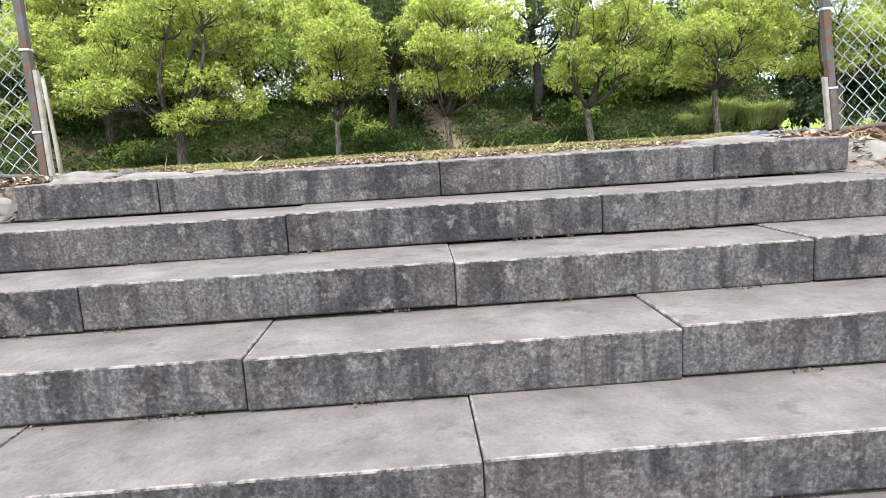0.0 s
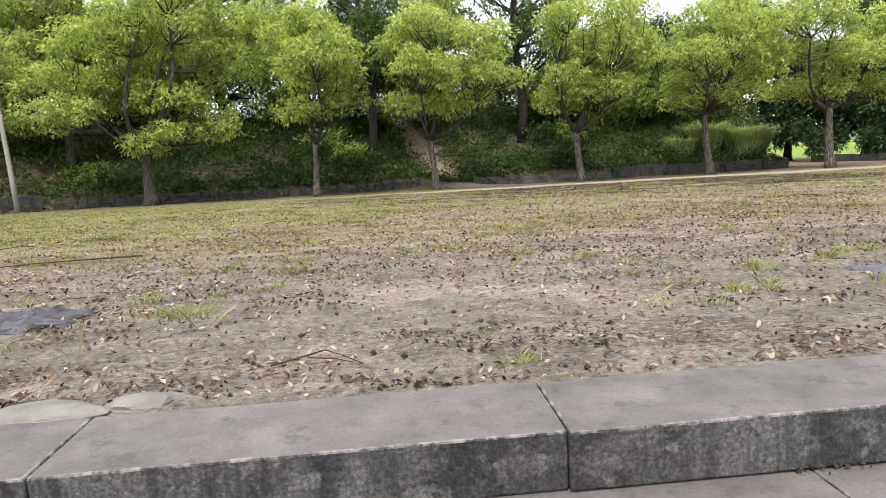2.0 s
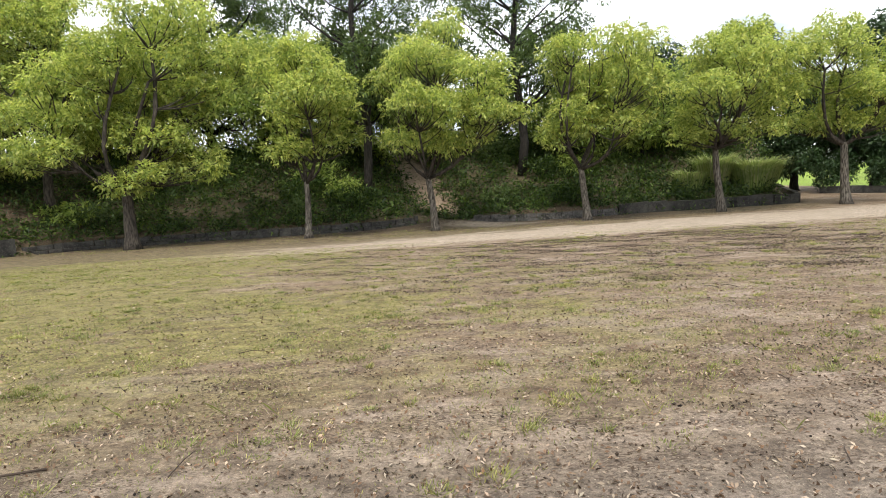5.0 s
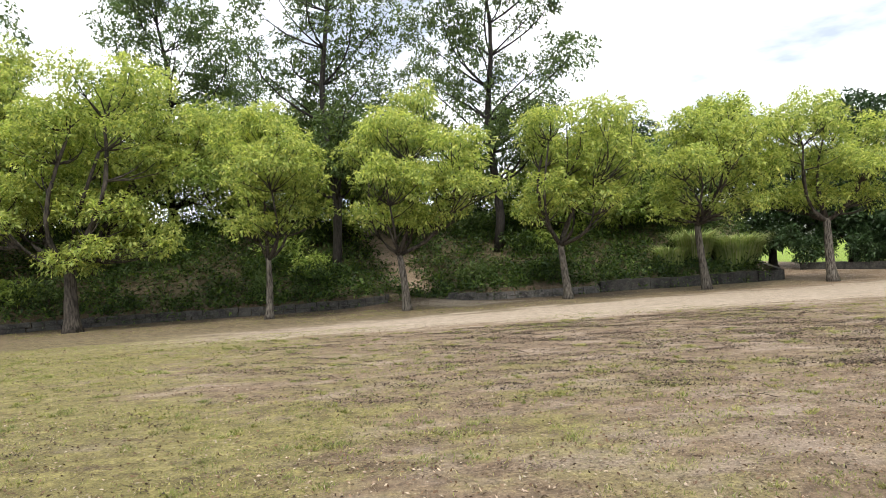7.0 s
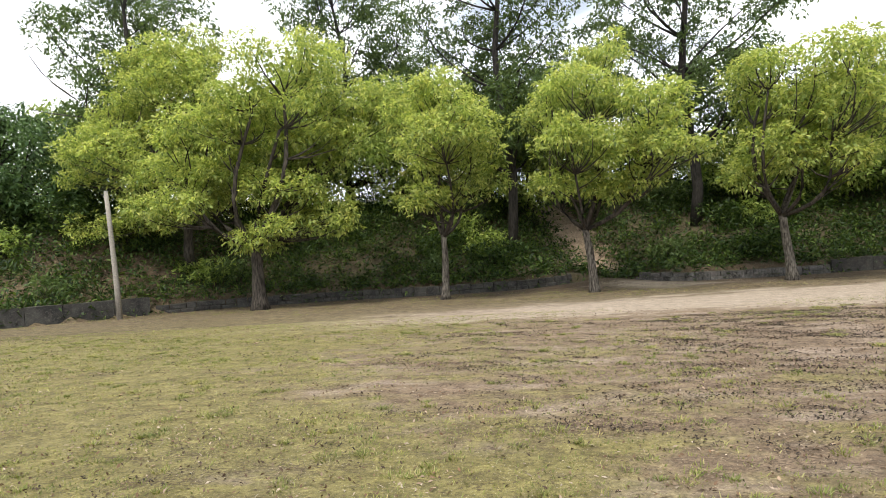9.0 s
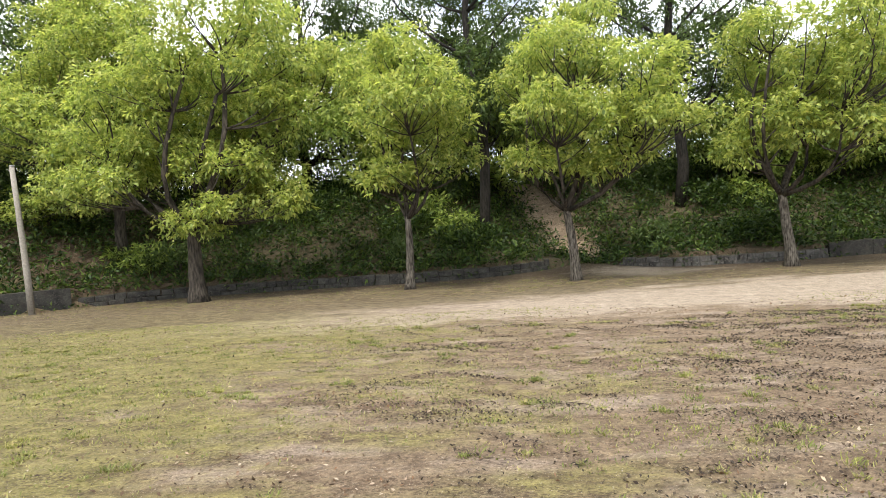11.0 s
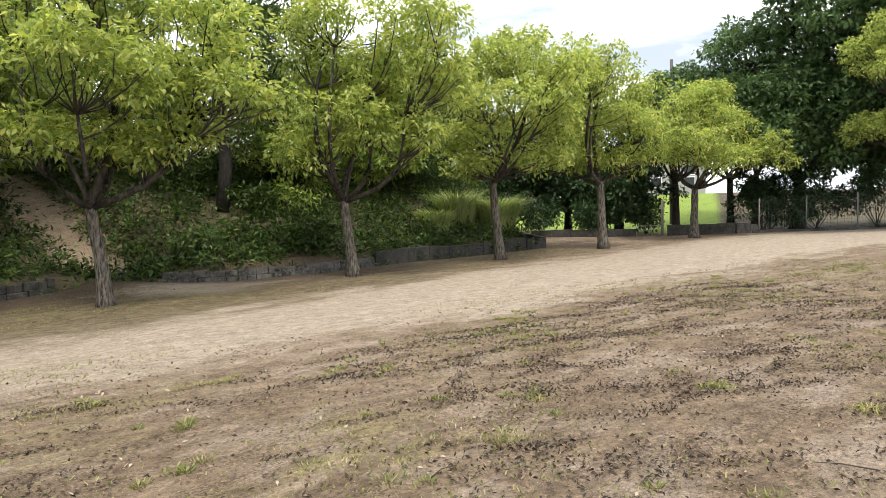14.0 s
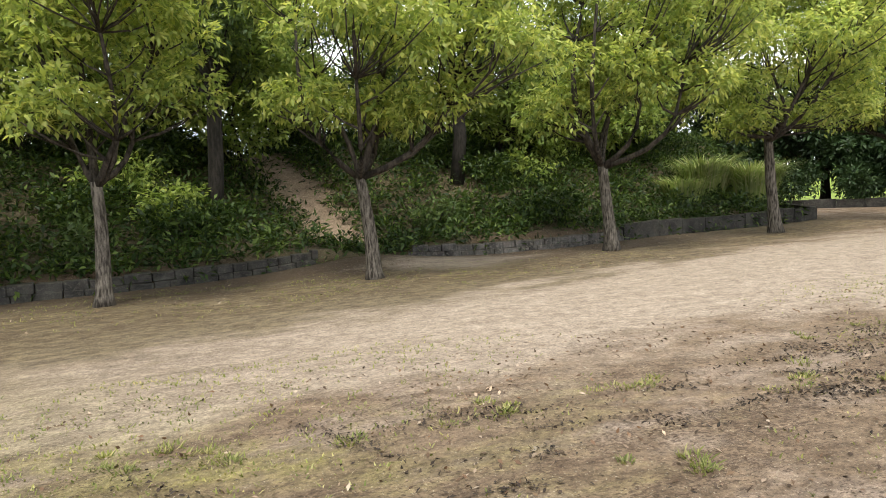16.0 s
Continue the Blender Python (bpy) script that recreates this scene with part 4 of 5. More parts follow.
def build_reeds():
    rng, rs = random.Random(8), np.random.RandomState(8)
    for k, (x, y, r, h, n) in enumerate([(21.2, 36.6, 1.3, 1.4, 1500), (19.2, 37.2, 1.2, 1.3, 1100), (17.4, 36.4, 1.0, 0.9, 700), (22.4, 37.6, 1.2, 1.1, 1100)]):
        Q = []
        for _ in range(n):
            a, d = rng.uniform(0, 6.283), r * rng.random() ** 0.5 * 0.7
            bx, by = math.cos(a) * d, math.sin(a) * d
            hh = h * rng.uniform(0.7, 1.4)
            out = hh * rng.uniform(0.25, 0.95)
            w = rng.uniform(0.014, 0.026)
            sx, sy = -math.sin(a) * w, math.cos(a) * w
            p0, p1, p2 = (bx, by, 0), (bx + math.cos(a) * out * 0.35, by + math.sin(a) * out * 0.35, hh * 0.75), (bx + math.cos(a) * out, by + math.sin(a) * out, hh * rng.uniform(0.75, 1.0))
            Q.append([(p0[0] - sx, p0[1] - sy, p0[2]), (p0[0] + sx, p0[1] + sy, p0[2]), (p1[0] + sx, p1[1] + sy, p1[2]), (p1[0] - sx, p1[1] - sy, p1[2])])
            Q.append([(p1[0] - sx, p1[1] - sy, p1[2]), (p1[0] + sx, p1[1] + sy, p1[2]), (p2[0] + sx * 0.2, p2[1] + sy * 0.2, p2[2]), (p2[0] - sx * 0.2, p2[1] - sy * 0.2, p2[2])])
        ob = put("pampas_grass", quads_mesh("pampas_grass", np.array(Q), REED))
        ob.location = (x, y, height(x, y) - 0.03)
        tagged(ob, "tall clump of arching green pampas grass behind the wall", "grass clump", "pampas clumps")


build_reeds()


# ---- scatter on the field ----
def place_z(xs, ys):
    return np.array([height(float(x), float(y)) for x, y in zip(xs, ys)])


def build_grass():
    rng, rs = random.Random(21), np.random.RandomState(21)

    def cover(x, y):
        k = noise.noise((x * 0.33, y * 0.55, 7)) + 0.6 * noise.noise((x * 1.3, y * 1.6, 2))
        lean = 0.4 * (1 - smooth(-8, 4, x)) - 0.08 * smooth(12, 16, y) * smooth(-7, -3, x)
        zone = smooth(5.0, 7.5, y) * (1 - smooth(20.0, 22.5, y - 4.5 * (1 - smooth(-8, 4, x)) + 3 * noise.noise((x * 0.2, y * 0.2, 5))))
        rear = 0.55 * smooth(26.5, 28.5, y) * (1 - smooth(31, 33, y)) * (1 - smooth(4, 12, x))
        return max(zone * (0.36 + k * 0.9 + lean), rear * (0.4 + k), 0.02 + 0.10 * (k - 0.35))

    Q = []

    def blades(places, n, spread, h, w):
        """n bent blades round each place; spread, h and w one number for each place."""
        pts = np.repeat(np.array(places), n, 0)
        z = np.repeat(place_z(*np.array(places).T), n) - 0.004
        m = len(pts)
        spread, h, w = (np.repeat(np.broadcast_to(v, len(places)), n) for v in (spread, h, w))
        a, d = rs.uniform(0, 6.283, m), spread * rs.uniform(0, 1, m) ** 0.7
        bx, by = pts[:, 0] + np.cos(a) * d, pts[:, 1] + np.sin(a) * d
        hh = h * rs.uniform(0.5, 1.2, m)
        o = hh * rs.uniform(0.4, 1.5, m)
        c = a + rs.uniform(-1.2, 1.2, m)
        sx, sy = -np.sin(c) * w, np.cos(c) * w
        tx, ty, mx, my = bx + np.cos(c) * o, by + np.sin(c) * o, bx + np.cos(c) * o * 0.6, by + np.sin(c) * o * 0.6
        st = lambda x, y, zz: np.stack([x, y, zz], 1)
        Q.append(np.stack([st(bx - sx, by - sy, z), st(bx + sx, by + sy, z), st(mx + sx, my + sy, z + hh * 0.72), st(tx, ty, z + hh)], 1))

    # fine matted cover, denser near the line walked
    some = []
    for _ in range(105000):
        y = 3.4 + 19.8 * rng.random() ** 1.15
        x = rng.uniform(-5 - y * 0.55, 4 + y * 0.75)
        if rng.random() < cover(x, y):
            some.append((x, y))
    ys = np.array(some)[:, 1]
    blades(some, 3, 0.05, 0.019 + 0.006 * np.clip((ys - 5.5) / 2, 0, 1), 0.0018 + 0.00019 * ys)
    some = []
    for _ in range(9000):
        x, y = rng.uniform(-20, 12), rng.uniform(26, 32.5)
        if rng.random() < cover(x, y):
            some.append((x, y))
    blades(some, 4, 0.12, 0.035, 0.007)
    # low clumps, some of them grown together
    some = []
    for _ in range(2900):
        y = 3.8 + 18 * rng.random()
        x = rng.uniform(-5 - y * 0.5, 4 + y * 0.7)
        if rng.random() < 0.13 + cover(x, y) * 0.45 and y < 21:
            some += [(x + rng.gauss(0, 0.12), y + rng.gauss(0, 0.09)) for _ in range(rng.choice((1, 1, 2, 4)))]
    ys = np.array(some)[:, 1]
    blades(some, 38, rs.uniform(0.04, 0.12, len(some)), rs.uniform(0.022, 0.042, len(some)), 0.0019 + 0.00017 * ys)
    # single tufts in the bare earth above the stairs
    for x, y, n, r, h in ((-0.04, 5.66, 110, 0.13, 0.05), (-0.41, 4.53, 170, 0.16, 0.05), (1.12, 6.26, 90, 0.12, 0.045), (0.80, 6.17, 80, 0.10, 0.045), (1.58, 5.78, 90, 0.12, 0.045), (1.10, 3.42, 70, 0.10, 0.035), (-0.75, 4.95, 60, 0.10, 0.04), (1.87, 4.07, 70, 0.12, 0.03), (2.1, 4.0, 60, 0.10, 0.03)):
        blades([(x, y)], n, r, h, 0.0022)
    # a few seeding stalks along the brow
    blades([(rng.uniform(-4, 6), rng.uniform(3.35, 8.0)) for _ in range(40)], 2, 0.03, 0.13, 0.0011)
    ob = put("grass", quads_mesh("grass", np.concatenate(Q), GRASS))
    tagged(ob, "patchy short yellowing grass on the trodden field", "grass", kind="stuff")


build_grass()


def build_litter():
    rng, rs = random.Random(31), np.random.RandomState(31)
    A, B = [], []
    for _ in range(170000):
        y = 3.25 + 19 * rng.random() ** 1.5
        x = rng.uniform(-4 - y * 0.5, 4 + y * 0.7)
        k = noise.noise((x * 0.5, y * 1.3, 11)) + 0.5 * noise.noise((x * 1.7, y * 3.0, 12))
        p = 0.10 + 0.28 * smooth(4.2, 5.6, y) * (1 - smooth(9.5, 13, y)) + 0.75 * max(0.0, k - 0.02)
        if rng.random() < p:
            A.append((x, y))
        u, w = x * 0.91 - y * 0.41, x * 0.41 + y * 0.91
        streak = noise.noise((u * 0.8, w * 2.6, 21)) + 0.6 * noise.noise((u * 2.5, w * 6.0, 22))
        if streak > 0.41 - 0.08 * smooth(1, 8, x) and y < 20.8 and rng.random() < 0.6:
            B.append((x, y))
    for _ in range(9000):
        x, y = rng.uniform(-19, 22), rng.uniform(27.5, 33.2)
        if y < wall_line(x) - 0.3 and rng.random() < 0.35 + 0.5 * noise.noise((x * 0.4, y * 0.8, 31)):
            A.append((x, y))
    # drifts left by rain, lying across the slope
    for _ in range(640):
        cx, cy = rng.uniform(-1.5, 12), rng.uniform(11.5, 20.5)
        if rng.random() > 0.25 + 0.75 * smooth(0.5, 5, cx):
            continue
        lx, ly, turn = rng.uniform(0.08, 0.48), rng.uniform(0.03, 0.11), rng.gauss(-0.35, 0.45)
        for _ in range(int(rng.uniform(55, 150) * lx * 3)):
            u, w = rng.gauss(0, lx), rng.gauss(0, ly)
            B.append((cx + u * math.cos(turn) - w * math.sin(turn), cy + u * math.sin(turn) + w * math.cos(turn)))
    for pts, size, mat, name, label in ((A, 0.018, DRY_LEAF, "dry_leaves", "dry pale and brown leaves strewn over the earth"), (B, 0.0150, DARK_LITTER, "leaf_litter", "dark decayed leaf litter lying in streaks")):
        pts = np.array(pts)
        z = place_z(pts[:, 0], pts[:, 1]) + rs.uniform(0.004, 0.016, len(pts))
        P = np.column_stack([pts, z])
        N = np.tile(np.array([0, 0, 1.0]), (len(P), 1))
        far = 1 + 0.25 * np.clip((pts[:, 1] - 8) / 12, 0, 1.5)
        ob = put(name, quads_mesh(name, leaves(P, N, size * far, rs, 0.42, 0.45), mat))
        tagged(ob, label, "leaf litter", kind="stuff")
    # crumbs of earth and husks
    C = [(rng.uniform(-3, 5), 3.3 + 5 * rng.random() ** 1.4) for _ in range(900)]
    pts = np.array(C)
    P = np.column_stack([pts, place_z(pts[:, 0], pts[:, 1]) + 0.006])
    ob = put("earth_crumbs", quads_mesh("earth_crumbs", leaves(P, np.tile(np.array([0, -0.4, 0.8]), (len(P), 1)), 0.011, rs, 0.8, 0.6), DARK_LITTER))
    tagged(ob, "small dark crumbs and husks on bare earth", "debris", kind="stuff")


build_litter()


def build_clods():
    rng = random.Random(61)
    V, F = [], []
    for _ in range(190):
        x, y = rng.uniform(-2.6, 4.5), 3.3 + 4.2 * rng.random() ** 1.5
        if noise.noise((x * 0.8, y * 1.2, 41)) < -0.1:
            continue
        r, z, o = rng.uniform(0.006, 0.017), height(x, y), len(V)
        q = rng.uniform(0, 3)
        for dx, dy, dz in ((1, 0, 0.5), (0, 1, 0.5), (-1, 0, 0.5), (0, -1, 0.5), (0, 0, 1.4), (0, 0, -0.2)):
            V.append((x + r * (dx * math.cos(q) - dy * math.sin(q)) * rng.uniform(0.7, 1.2), y + r * (dx * math.sin(q) + dy * math.cos(q)) * rng.uniform(0.7, 1.2), z + r * dz))
        F += [(o, o + 1, o + 4), (o + 1, o + 2, o + 4), (o + 2, o + 3, o + 4), (o + 3, o, o + 4), (o + 1, o, o + 5), (o + 2, o + 1, o + 5), (o + 3, o + 2, o + 5), (o, o + 3, o + 5)]
    ob = put("earth_clods", mesh_of("earth_clods", V, F, DARK_LITTER, True))
    tagged(ob, "small dark clods and husks on the bare earth", "clods", kind="stuff")


build_clods()


def twig(points, r, label="thin dry fallen twig lying on the earth"):
    pts = [(x, y, height(x, y) + 0.012 + dz) for x, y, dz in points]
    v, f = tube(pts, [r * (1 - 0.6 * k / (len(pts) - 1)) for k in range(len(pts))], 6)
    ob = put("twig", mesh_of("twig", v, f, TWIG, True))
    tagged(ob, label, "twig", "fallen twigs")


twig([(0.20, 3.58, 0), (0.29, 3.61, 0.01), (0.39, 3.66, 0.02), (0.47, 3.58, 0.01), (0.54, 3.50, 0)], 0.005)
twig([(0.33, 3.61, 0.01), (0.43, 3.56, 0.012), (0.50, 3.53, 0)], 0.004)
twig([(-1.5, 6.9, 0), (-1.9, 6.8, 0.01), (-2.3, 6.75, 0.01), (-2.8, 6.6, 0)], 0.009, "long dry fallen branch lying on the earth")
for k in range(26):
    a = rng_s.uniform(0, 3.14)
    x, y, ln = rng_s.uniform(-4, 7), rng_s.uniform(3.6, 17), rng_s.uniform(0.06, 0.18)
    twig([(x - math.cos(a) * ln, y - math.sin(a) * ln, 0), (x, y + 0.02, 0.008), (x + math.cos(a) * ln, y + math.sin(a) * ln, 0)], 0.005)


def sheet(x, y, sx, sy, seed):
    """Torn weed sheet lying in creases, half buried."""
    bm = bmesh.new()
    bmesh.ops.create_grid(bm, x_segments=26, y_segments=16, size=1)
    for v in bm.verts:
        n = noise.noise((v.co.x * 2 + seed, v.co.y * 2, seed))
        edge = 1 + 0.25 * noise.noise((v.co.x * 3, v.co.y * 3, seed + 5))
        px, py = x + v.co.x * sx * edge, y + v.co.y * sy * edge + 0.08 * v.co.x
        r = max(abs(v.co.x), abs(v.co.y))
        v.co = (px, py, height(px, py) + (0.035 + 0.03 * n + 0.05 * noise.noise((px * 11, py * 24, seed))) * (1 - r ** 4) + 0.002)
    ob = part("weed_sheet", bm, PLASTIC, None, "", True)
    tagged(ob, "torn creased dark grey weed sheet half buried in earth", "plastic sheet", "weed sheets")


sheet(-1.40, 4.58, 0.44, 0.2, 1)
sheet(3.85, 4.35, 0.65, 0.28, 2)


def rock(x, y, z, s, seed, mat=STONE):
    bm = bmesh.new()
    bmesh.ops.create_icosphere(bm, subdivisions=3, radius=1)
    for v in bm.verts:
        k = 1 + 0.28 * noise.noise(v.co * 1.3 + Vector((seed, 0, 0))) + 0.08 * noise.noise(v.co * 4 + Vector((seed, 0, 0)))
        v.co = Vector((v.co.x * s[0], v.co.y * s[1], v.co.z * s[2])) * k
    ob = part("stone", bm, mat, None, "")
    ob.location = (x, y, z)
    tagged(ob, "rough pale broken stone beside the stairs", "stone", "loose stones")


rock(-0.83, 3.28, 1.26, (0.17, 0.10, 0.045), 1)
rock(-0.45, 3.25, 1.255, (0.20, 0.08, 0.03), 2)
rock(-0.15, 3.3, 1.25, (0.12, 0.07, 0.025), 5)
rock(2.75, 3.32, 1.26, (0.28, 0.12, 0.03), 3)
rock(3.38, 3.02, 1.13, (0.2, 0.14, 0.1), 4)
rock(-1.2, 3.0, 1.12, (0.22, 0.16, 0.11), 6)


# leaves caught in the corners by the ends of the top step
def corner_leaves():
    rs = np.random.RandomState(4)
    P = []
    for x0, x1, y0, y1, n in ((-2.6, -0.95, 2.95, 3.7, 1700), (3.2, 4.6, 2.85, 3.7, 1300), (-2.0, -0.92, 2.62, 2.85, 160)):
        x, y = rs.uniform(x0, x1, n), rs.uniform(y0, y1, n)
        P.append(np.column_stack([x, y, np.maximum(place_z(x, y), 1.095) + rs.uniform(0.005, 0.045, n)]))
    P = np.concatenate(P)
    ob = put("fallen_leaves", quads_mesh("fallen_leaves", leaves(P, np.tile(np.array([0, -0.1, 1.0]), (len(P), 1)), 0.024, rs, 0.42, 0.45), DRY_LEAF))
    tagged(ob, "drift of brown dry leaves beside the stairs", "leaf litter", kind="stuff")


corner_leaves()


# joints of the stairs with caught dirt and weeds
def stair_dirt():
    rng, rs = random.Random(13), np.random.RandomState(13)
    P = []
    for k in range(0, 6):
        y = EDGE_Y - k * TREAD - 0.004
        z = EDGE_Z - (k + 1) * RISE + 0.004
        for _ in range(900):
            x = rng.uniform(-2.5, 4.5)
            if noise.noise((x * 3.0, k * 5.0, 1)) > 0.18:
                P.append((x, y - abs(rng.gauss(0, 0.012)), z + rng.uniform(0, 0.012)))
    P = np.array(P)
    ob = put("step_dirt", quads_mesh("step_dirt", leaves(P, np.tile(np.array([0, -0.5, 0.8]), (len(P), 1)), 0.006, rs, 0.8, 0.6), DARK_LITTER))
    tagged(ob, "dark dirt and crumbs gathered along the steps", "dirt", kind="stuff")


stair_dirt()


# ---- broken chain-link fence at the head of the stairs ----
def chain_fence(name, x_post, direction, lean, length, label):
    y = 3.42
    base = height(x_post, y)
    fence = empty(name, x_post, y, base, label, "fence", "broken fence by the stairs")
    H = 1.75
    bm = bmesh.new()
    box(bm, -0.021, 0.021, -0.021, 0.021, -0.1, H, 0.005)
    for v in bm.verts:
        v.co.x += lean * (v.co.z + 0.1) - lean * 0.1
    part("post", bm, RUSTY, fence, "worn leaning steel post")
    bm = bmesh.new()
    box(bm, 0.022, 0.044, -0.016, 0.016, -0.05, 0.62 if direction < 0 else 0.35, 0.004)
    for v in bm.verts:
        v.co.x = v.co.x * (1 if direction < 0 else -1) + lean * (v.co.z + 0.1) - lean * 0.1
    part("splint", bm, POST_GREY, fence, "pale worn splint")
    for zc in (0.28, 0.72, 1.25):
        bm = bmesh.new()
        box(bm, -0.026, 0.026, -0.026, 0.026, zc, zc + 0.012, 0.002)
        for v in bm.verts:
            v.co.x += lean * v.co.z
        part("clamp", bm, GALV, fence)
    pts = [(lean * 0.1, 0.0, 0.03)]
    for k in range(1, 8):
        pts.append((direction * length * k / 7, 0.02 * math.sin(k), 0.035 + 0.025 * math.sin(k * 1.7)))
    v, f = tube(pts, [0.016] * len(pts), 6)
    put("bottom_rail", mesh_of("bottom_rail", v, f, RUSTY, True), fence, "bent rusty bottom rail")
    pieces = []
    step, n = 0.052, int(length / 0.052)
    rows = int(H / 0.09)
    for k in range(n):
        path = []
        for j in range(rows * 2 + 1):
            z = 0.05 + j * 0.045
            x = lean * z + direction * (0.03 + k * step + (step if (j + k) % 2 else 0.0))
            path.append((x + 0.010 * math.sin(z * 3 + k * 0.3), 0.006 * (1 if (j + k) % 2 else -1) + 0.03 * math.sin(k * 0.35), z + 0.02 * math.sin(k * 0.8)))
        pieces.append(tube(path, [0.0032] * len(path), 4))
    v, f = joined(pieces)
    put("chain_link", mesh_of("chain_link", v, f, GALV, True), fence, "sagging galvanised chain-link mesh")


chain_fence("chain_link_fence", -1.09, -1, 0.0, 1.9, "sagging chain-link fence on a rusty leaning post")
chain_fence("chain_link_fence", 3.45, 1, -0.13, 1.9, "torn chain-link fence on a rusty post")


# ---- posts, poles and the far edge of the field ----
def wooden_post(x, y, top, label):
    z = height(x, y)
    pts = [(0, 0, -0.1), (-0.03, 0, (top - z) * 0.3), (-0.12, 0.02, (top - z) * 0.7), (-0.2, 0.03, top - z)]
    post = empty("lamp_post", x, y, z, label, "post")
    v, f = tube(pts, [0.105, 0.10, 0.085, 0.075], 12)
    put("shaft", mesh_of("shaft", v, f, POST_GREY, True), post)
    v, f = tube([(-0.198, 0.03, top - z - 0.03), (-0.2, 0.03, top - z + 0.02)], [0.08, 0.06], 12)
    put("cap", mesh_of("cap", v, f, STEEL, True), post)
    v, f = tube([(-0.19, 0.03, top - z - 0.18), (-0.36, 0.0, top - z - 0.10)], [0.018, 0.012], 6)
    put("hook", mesh_of("hook", v, f, STEEL, True), post)


wooden_post(-14.7, 28.7, 5.25, "slim pale grey weathered post standing in grass")


def utility_pole(x, y, top, arms=True):
    z = height(x, y)
    pole = empty("utility_pole", x, y, z, "tall grey concrete utility pole with crossarms", "utility pole")
    v, f = tube([(0, 0, -0.2), (0, 0, top - z)], [0.17, 0.12], 12)
    put("shaft", mesh_of("shaft", v, f, POLE, True), pole)
    for h, w in ((1.9, 0.9), (2.7, 0.7)):
        bm = bmesh.new()
        box(bm, -w, w, -0.05, 0.05, top - z - h, top - z - h + 0.1, 0.01)
        arm = part("crossarm", bm, STEEL, pole)
        for sx in (-w * 0.9, w * 0.45, w * 0.9):
            v, f = tube([(sx, 0, top - z - h + 0.1), (sx, 0, top - z - h + 0.28)], [0.05, 0.035], 8)
            put("insulator", mesh_of("insulator", v, f, WHITE_PAINT, True), arm, "white insulator")
    bm = bmesh.new()
    bmesh.ops.create_cone(bm, cap_ends=True, segments=14, radius1=0.25, radius2=0.25, depth=0.75, matrix=Matrix.Translation((0.4, 0, top - z - 3.6)))
    part("transformer", bm, STEEL, pole)


utility_pole(43.9, 40.9, 12.9)
utility_pole(56.0, 60.0, 14.5)


def straight_wall(name, a, b, tall, thick, mat, label, piece=0.8):
    wall = empty(name, 0, 0, 0, label, "wall", kind="structure")
    rng = random.Random(len(name))
    n = max(1, int(math.hypot(b[0] - a[0], b[1] - a[1]) / piece))
    for k in range(n):
        xa, ya = a[0] + (b[0] - a[0]) * k / n, a[1] + (b[1] - a[1]) * k / n
        xb, yb = a[0] + (b[0] - a[0]) * (k + 1) / n, a[1] + (b[1] - a[1]) * (k + 1) / n
        bm = bmesh.new()
        box(bm, 0.004, math.hypot(xb - xa, yb - ya) - 0.004, -thick / 2, thick / 2, -0.3, tall + rng.uniform(-0.02, 0.02), 0.012)
        ob = part("wall_block", bm, mat, wall)
        ob.location = (xa, ya, min(height(xa, ya), height(xb, yb)))
        ob.rotation_euler = (0, 0, math.atan2(yb - ya, xb - xa))


straight_wall("wall_return", (22.65, 34.8), (26.6, 42.6), 0.52, 0.25, DARK_WALL, "dark low concrete wall turning back from the field")
straight_wall("wall_far", (28.6, 41.2), (32.3, 36.2), 0.45, 0.3, DARK_WALL, "low weathered concrete wall past the gap", 1.2)
straight_wall("wall_gate", (33.1, 34.6), (35.6, 31.9), 0.62, 0.35, DARK_WALL, "low dark concrete wall beside the gate", 0.9)
straight_wall("wall_gate_end", (35.65, 31.85), (36.2, 31.3), 0.62, 0.4, CONCRETE, "pale concrete end of the low wall", 1.0)
straight_wall("kerb_fence", (36.3, 31.2), (40.2, 17.0), 0.16, 0.3, STONE_WALL, "long low concrete kerb under the fence", 1.5)


def far_fence():
    fence = empty("mesh_fence", 38.2, 24.1, height(38.2, 24.1), "green mesh fence on steel posts along the kerb", "fence")
    ox, oy, oz = fence.location
    n = 7
    for k in range(n):
        x, y = 36.5 + 3.7 * k / (n - 1), 30.9 - 13.6 * k / (n - 1)
        v, f = tube([(x - ox, y - oy, height(x, y) - oz + 0.1), (x - ox, y - oy, height(x, y) - oz + 1.95)], [0.04, 0.04], 8)
        put("post", mesh_of("post", v, f, POST_GREY if k == 0 else STEEL, True), fence)
    pieces = []
    for h in np.arange(0.25, 1.95, 0.17):
        pieces.append(tube([(36.5 - ox, 30.9 - oy, height(36.5, 30.9) - oz + h), (40.2 - ox, 17.3 - oy, height(40.2, 17.3) - oz + h)], [0.006, 0.006], 4))
    for k in range(90):
        x, y = 36.5 + 3.7 * k / 89, 30.9 - 13.6 * k / 89
        pieces.append(tube([(x - ox, y - oy, height(x, y) - oz + 0.2), (x - ox, y - oy, height(x, y) - oz + 1.95)], [0.005, 0.005], 4))
    v, f = joined(pieces)
    put("wire_mesh", mesh_of("wire_mesh", v, f, GREEN_WIRE), fence, "dark green wire mesh")


far_fence()


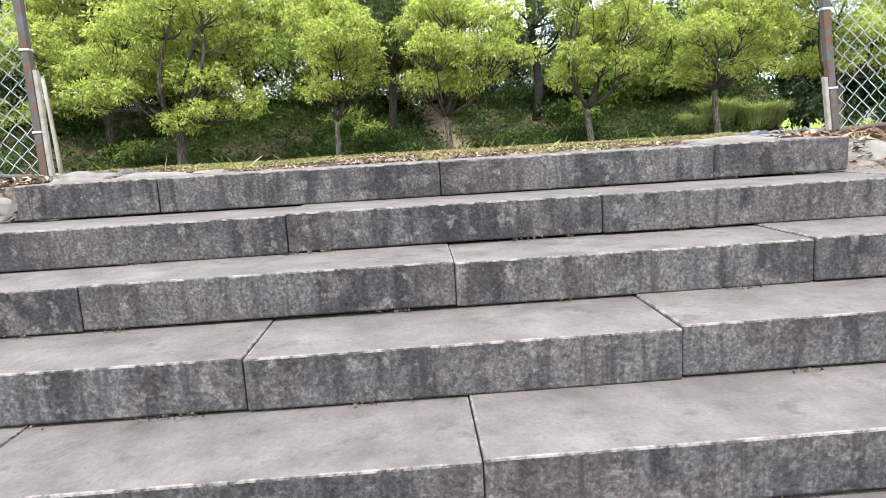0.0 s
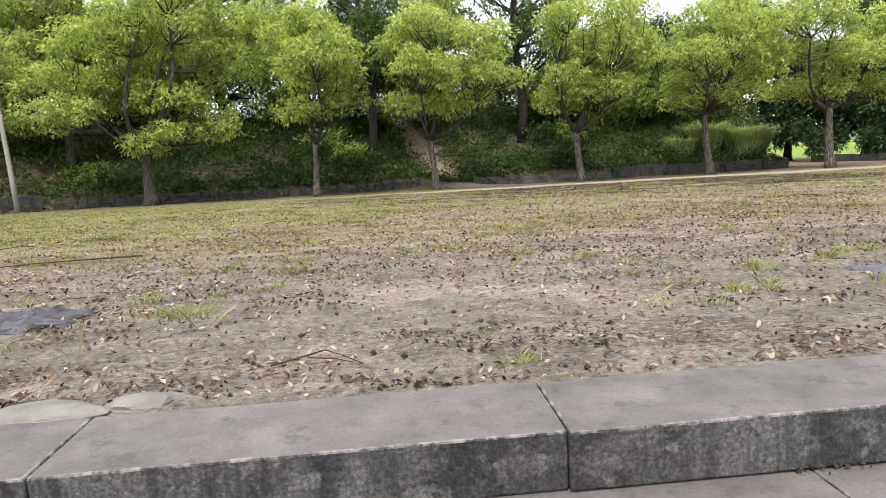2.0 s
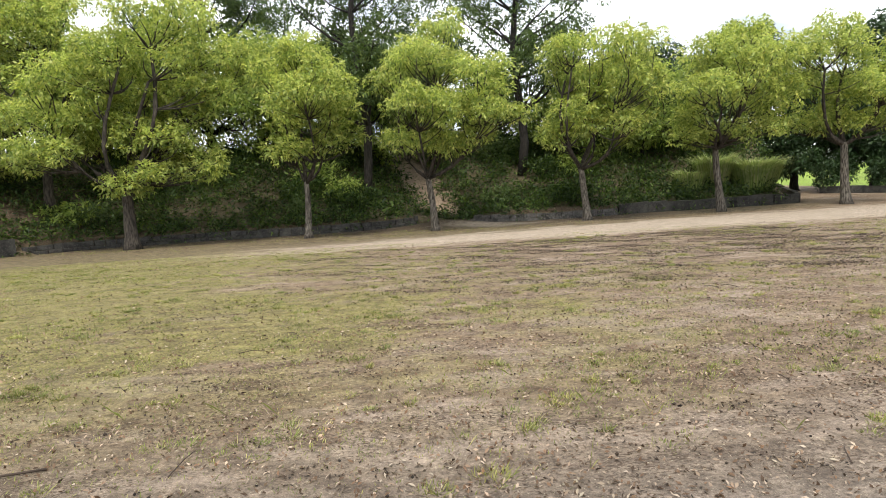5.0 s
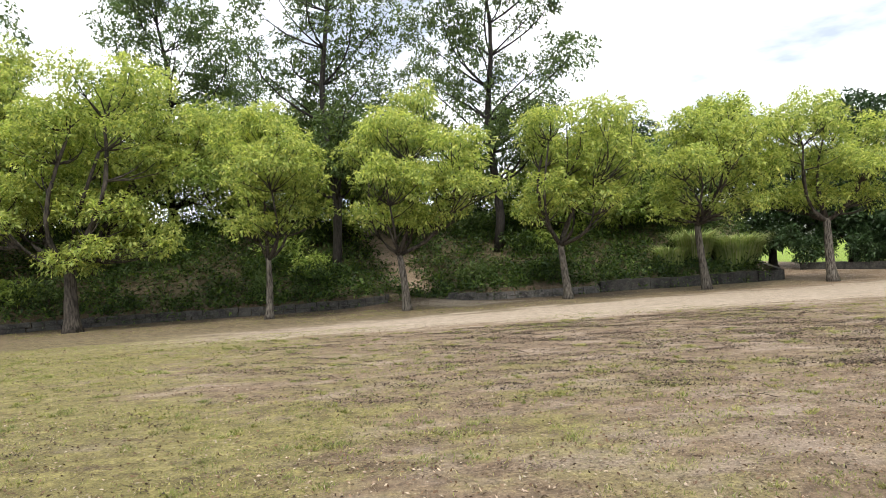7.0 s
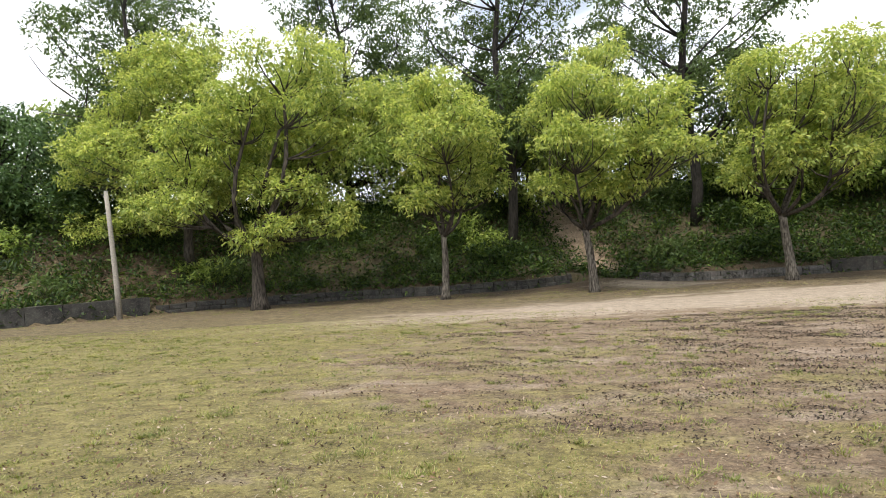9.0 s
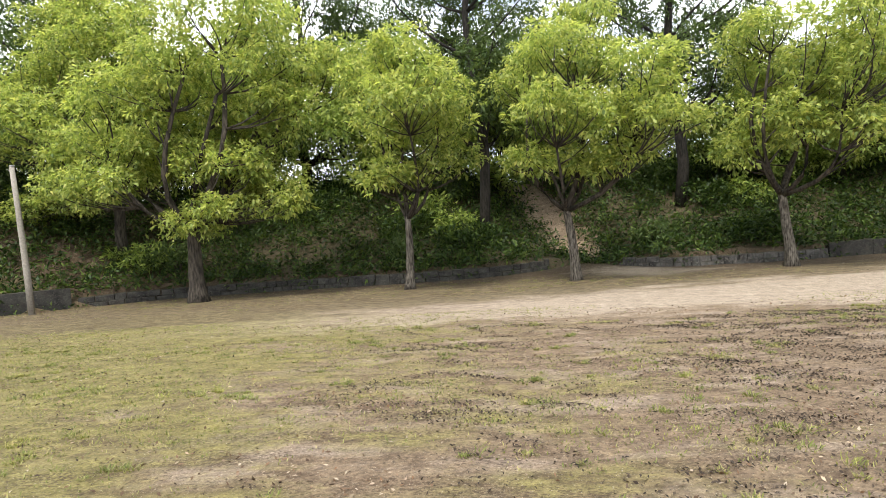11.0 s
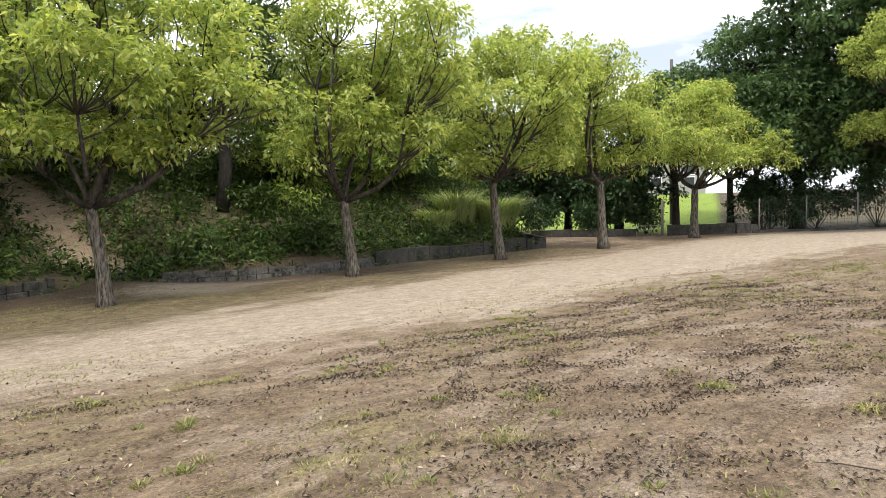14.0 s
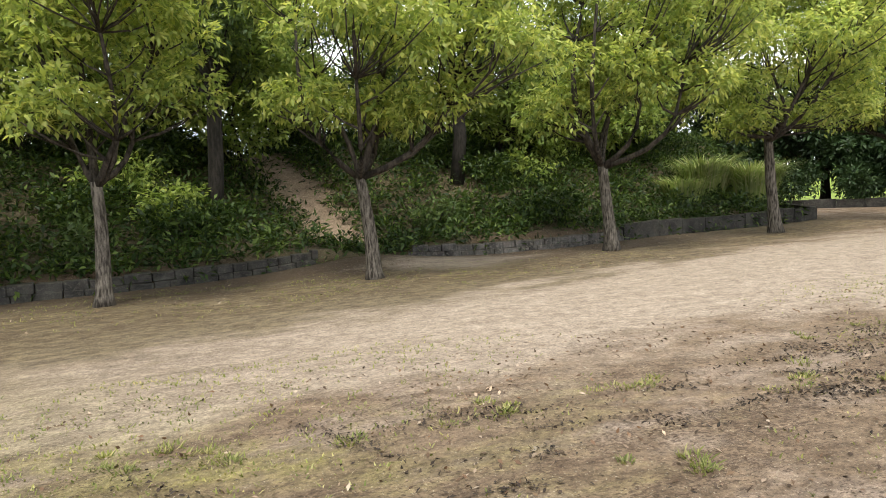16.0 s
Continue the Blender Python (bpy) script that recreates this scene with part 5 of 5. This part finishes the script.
def gate():
    g = empty("gate", 32.7, 35.6, height(32.7, 35.6), "low dark steel gate with a pale post", "gate")
    for dx, dy, h, r, m in ((0.25, -0.75, 2.1, 0.09, POST_GREY), (-0.35, 0.45, 0.75, 0.04, STEEL), (0.0, -0.1, 0.65, 0.035, STEEL)):
        v, f = tube([(dx, dy, -0.1), (dx, dy, h)], [r, r * 0.9], 10)
        put("post", mesh_of("post", v, f, m, True), g)
    for h in (0.35, 0.6):
        v, f = tube([(-0.35, 0.45, h), (0.25, -0.75, h)], [0.022, 0.022], 6)
        put("bar", mesh_of("bar", v, f, STEEL, True), g)


gate()


def house(x, y, w, d, h, turn, label):
    hs = empty("house", x, y, height(x, y), label, "house", "houses beyond the park")
    bm = bmesh.new()
    box(bm, -w / 2, w / 2, -d / 2, d / 2, -0.5, h)
    part("wall", bm, RENDER_GREY, hs)
    bm = bmesh.new()
    vs = [bm.verts.new(p) for p in ((-w / 2 - 0.4, -d / 2 - 0.4, h), (w / 2 + 0.4, -d / 2 - 0.4, h), (w / 2 + 0.4, d / 2 + 0.4, h), (-w / 2 - 0.4, d / 2 + 0.4, h), (-w / 2 + 0.6, 0, h + 1.6), (w / 2 - 0.6, 0, h + 1.6))]
    for q in ((0, 1, 5, 4), (2, 3, 4, 5), (1, 2, 5), (3, 0, 4), (3, 2, 1, 0)):
        bm.faces.new([vs[i] for i in q])
    part("roof", bm, ROOF, hs, "dark hipped roof")
    for k in range(3):
        for zz in (0.9, h - 1.9):
            bm = bmesh.new()
            cx = -w / 2 + w * (k + 0.5) / 3
            box(bm, cx - 0.7, cx + 0.7, -d / 2 - 0.05, -d / 2 + 0.02, zz, zz + 1.2, 0.01)
            win = part("window", bm, WHITE_PAINT, hs, "white window frame")
            bm = bmesh.new()
            box(bm, cx - 0.62, cx + 0.62, -d / 2 - 0.06, -d / 2 - 0.04, zz + 0.08, zz + 1.12)
            part("pane", bm, GLASS_DARK, win, "dark glass pane")
    hs.rotation_euler = (0, 0, turn)


house(71, 61, 12, 8, 4.2, -0.7, "grey rendered house with a dark roof beyond the lawn")
house(56, 71, 9, 7, 3.4, -0.5, "pale rendered house half hidden behind trees")


# dead grey branch of the tall tree
def dead_branch():
    v, f = joined([tube(*limb((-19.4, 37.9, 7.5), (-22.0, 36.4, 11.2), 0.12, 0.06, random.Random(2), 0.1, 5), 7),
                   tube(*limb((-22.0, 36.4, 11.2), (-23.8, 35.8, 13.8), 0.06, 0.015, random.Random(3), 0.1, 4), 5),
                   tube(*limb((-21.2, 36.9, 10.0), (-24.0, 36.0, 10.6), 0.05, 0.012, random.Random(4), 0.05, 4), 5)])
    return v, f


for ob in [o for o in bpy.data.objects if o.name.startswith("tall_tree") and abs(o.location.x + 19.3) < 0.1]:
    v, f = dead_branch()
    v = [p - ob.location for p in v]
    put("dead_branch", mesh_of("dead_branch", v, f, BARK_GREY, True), ob, "bare dead grey branch")
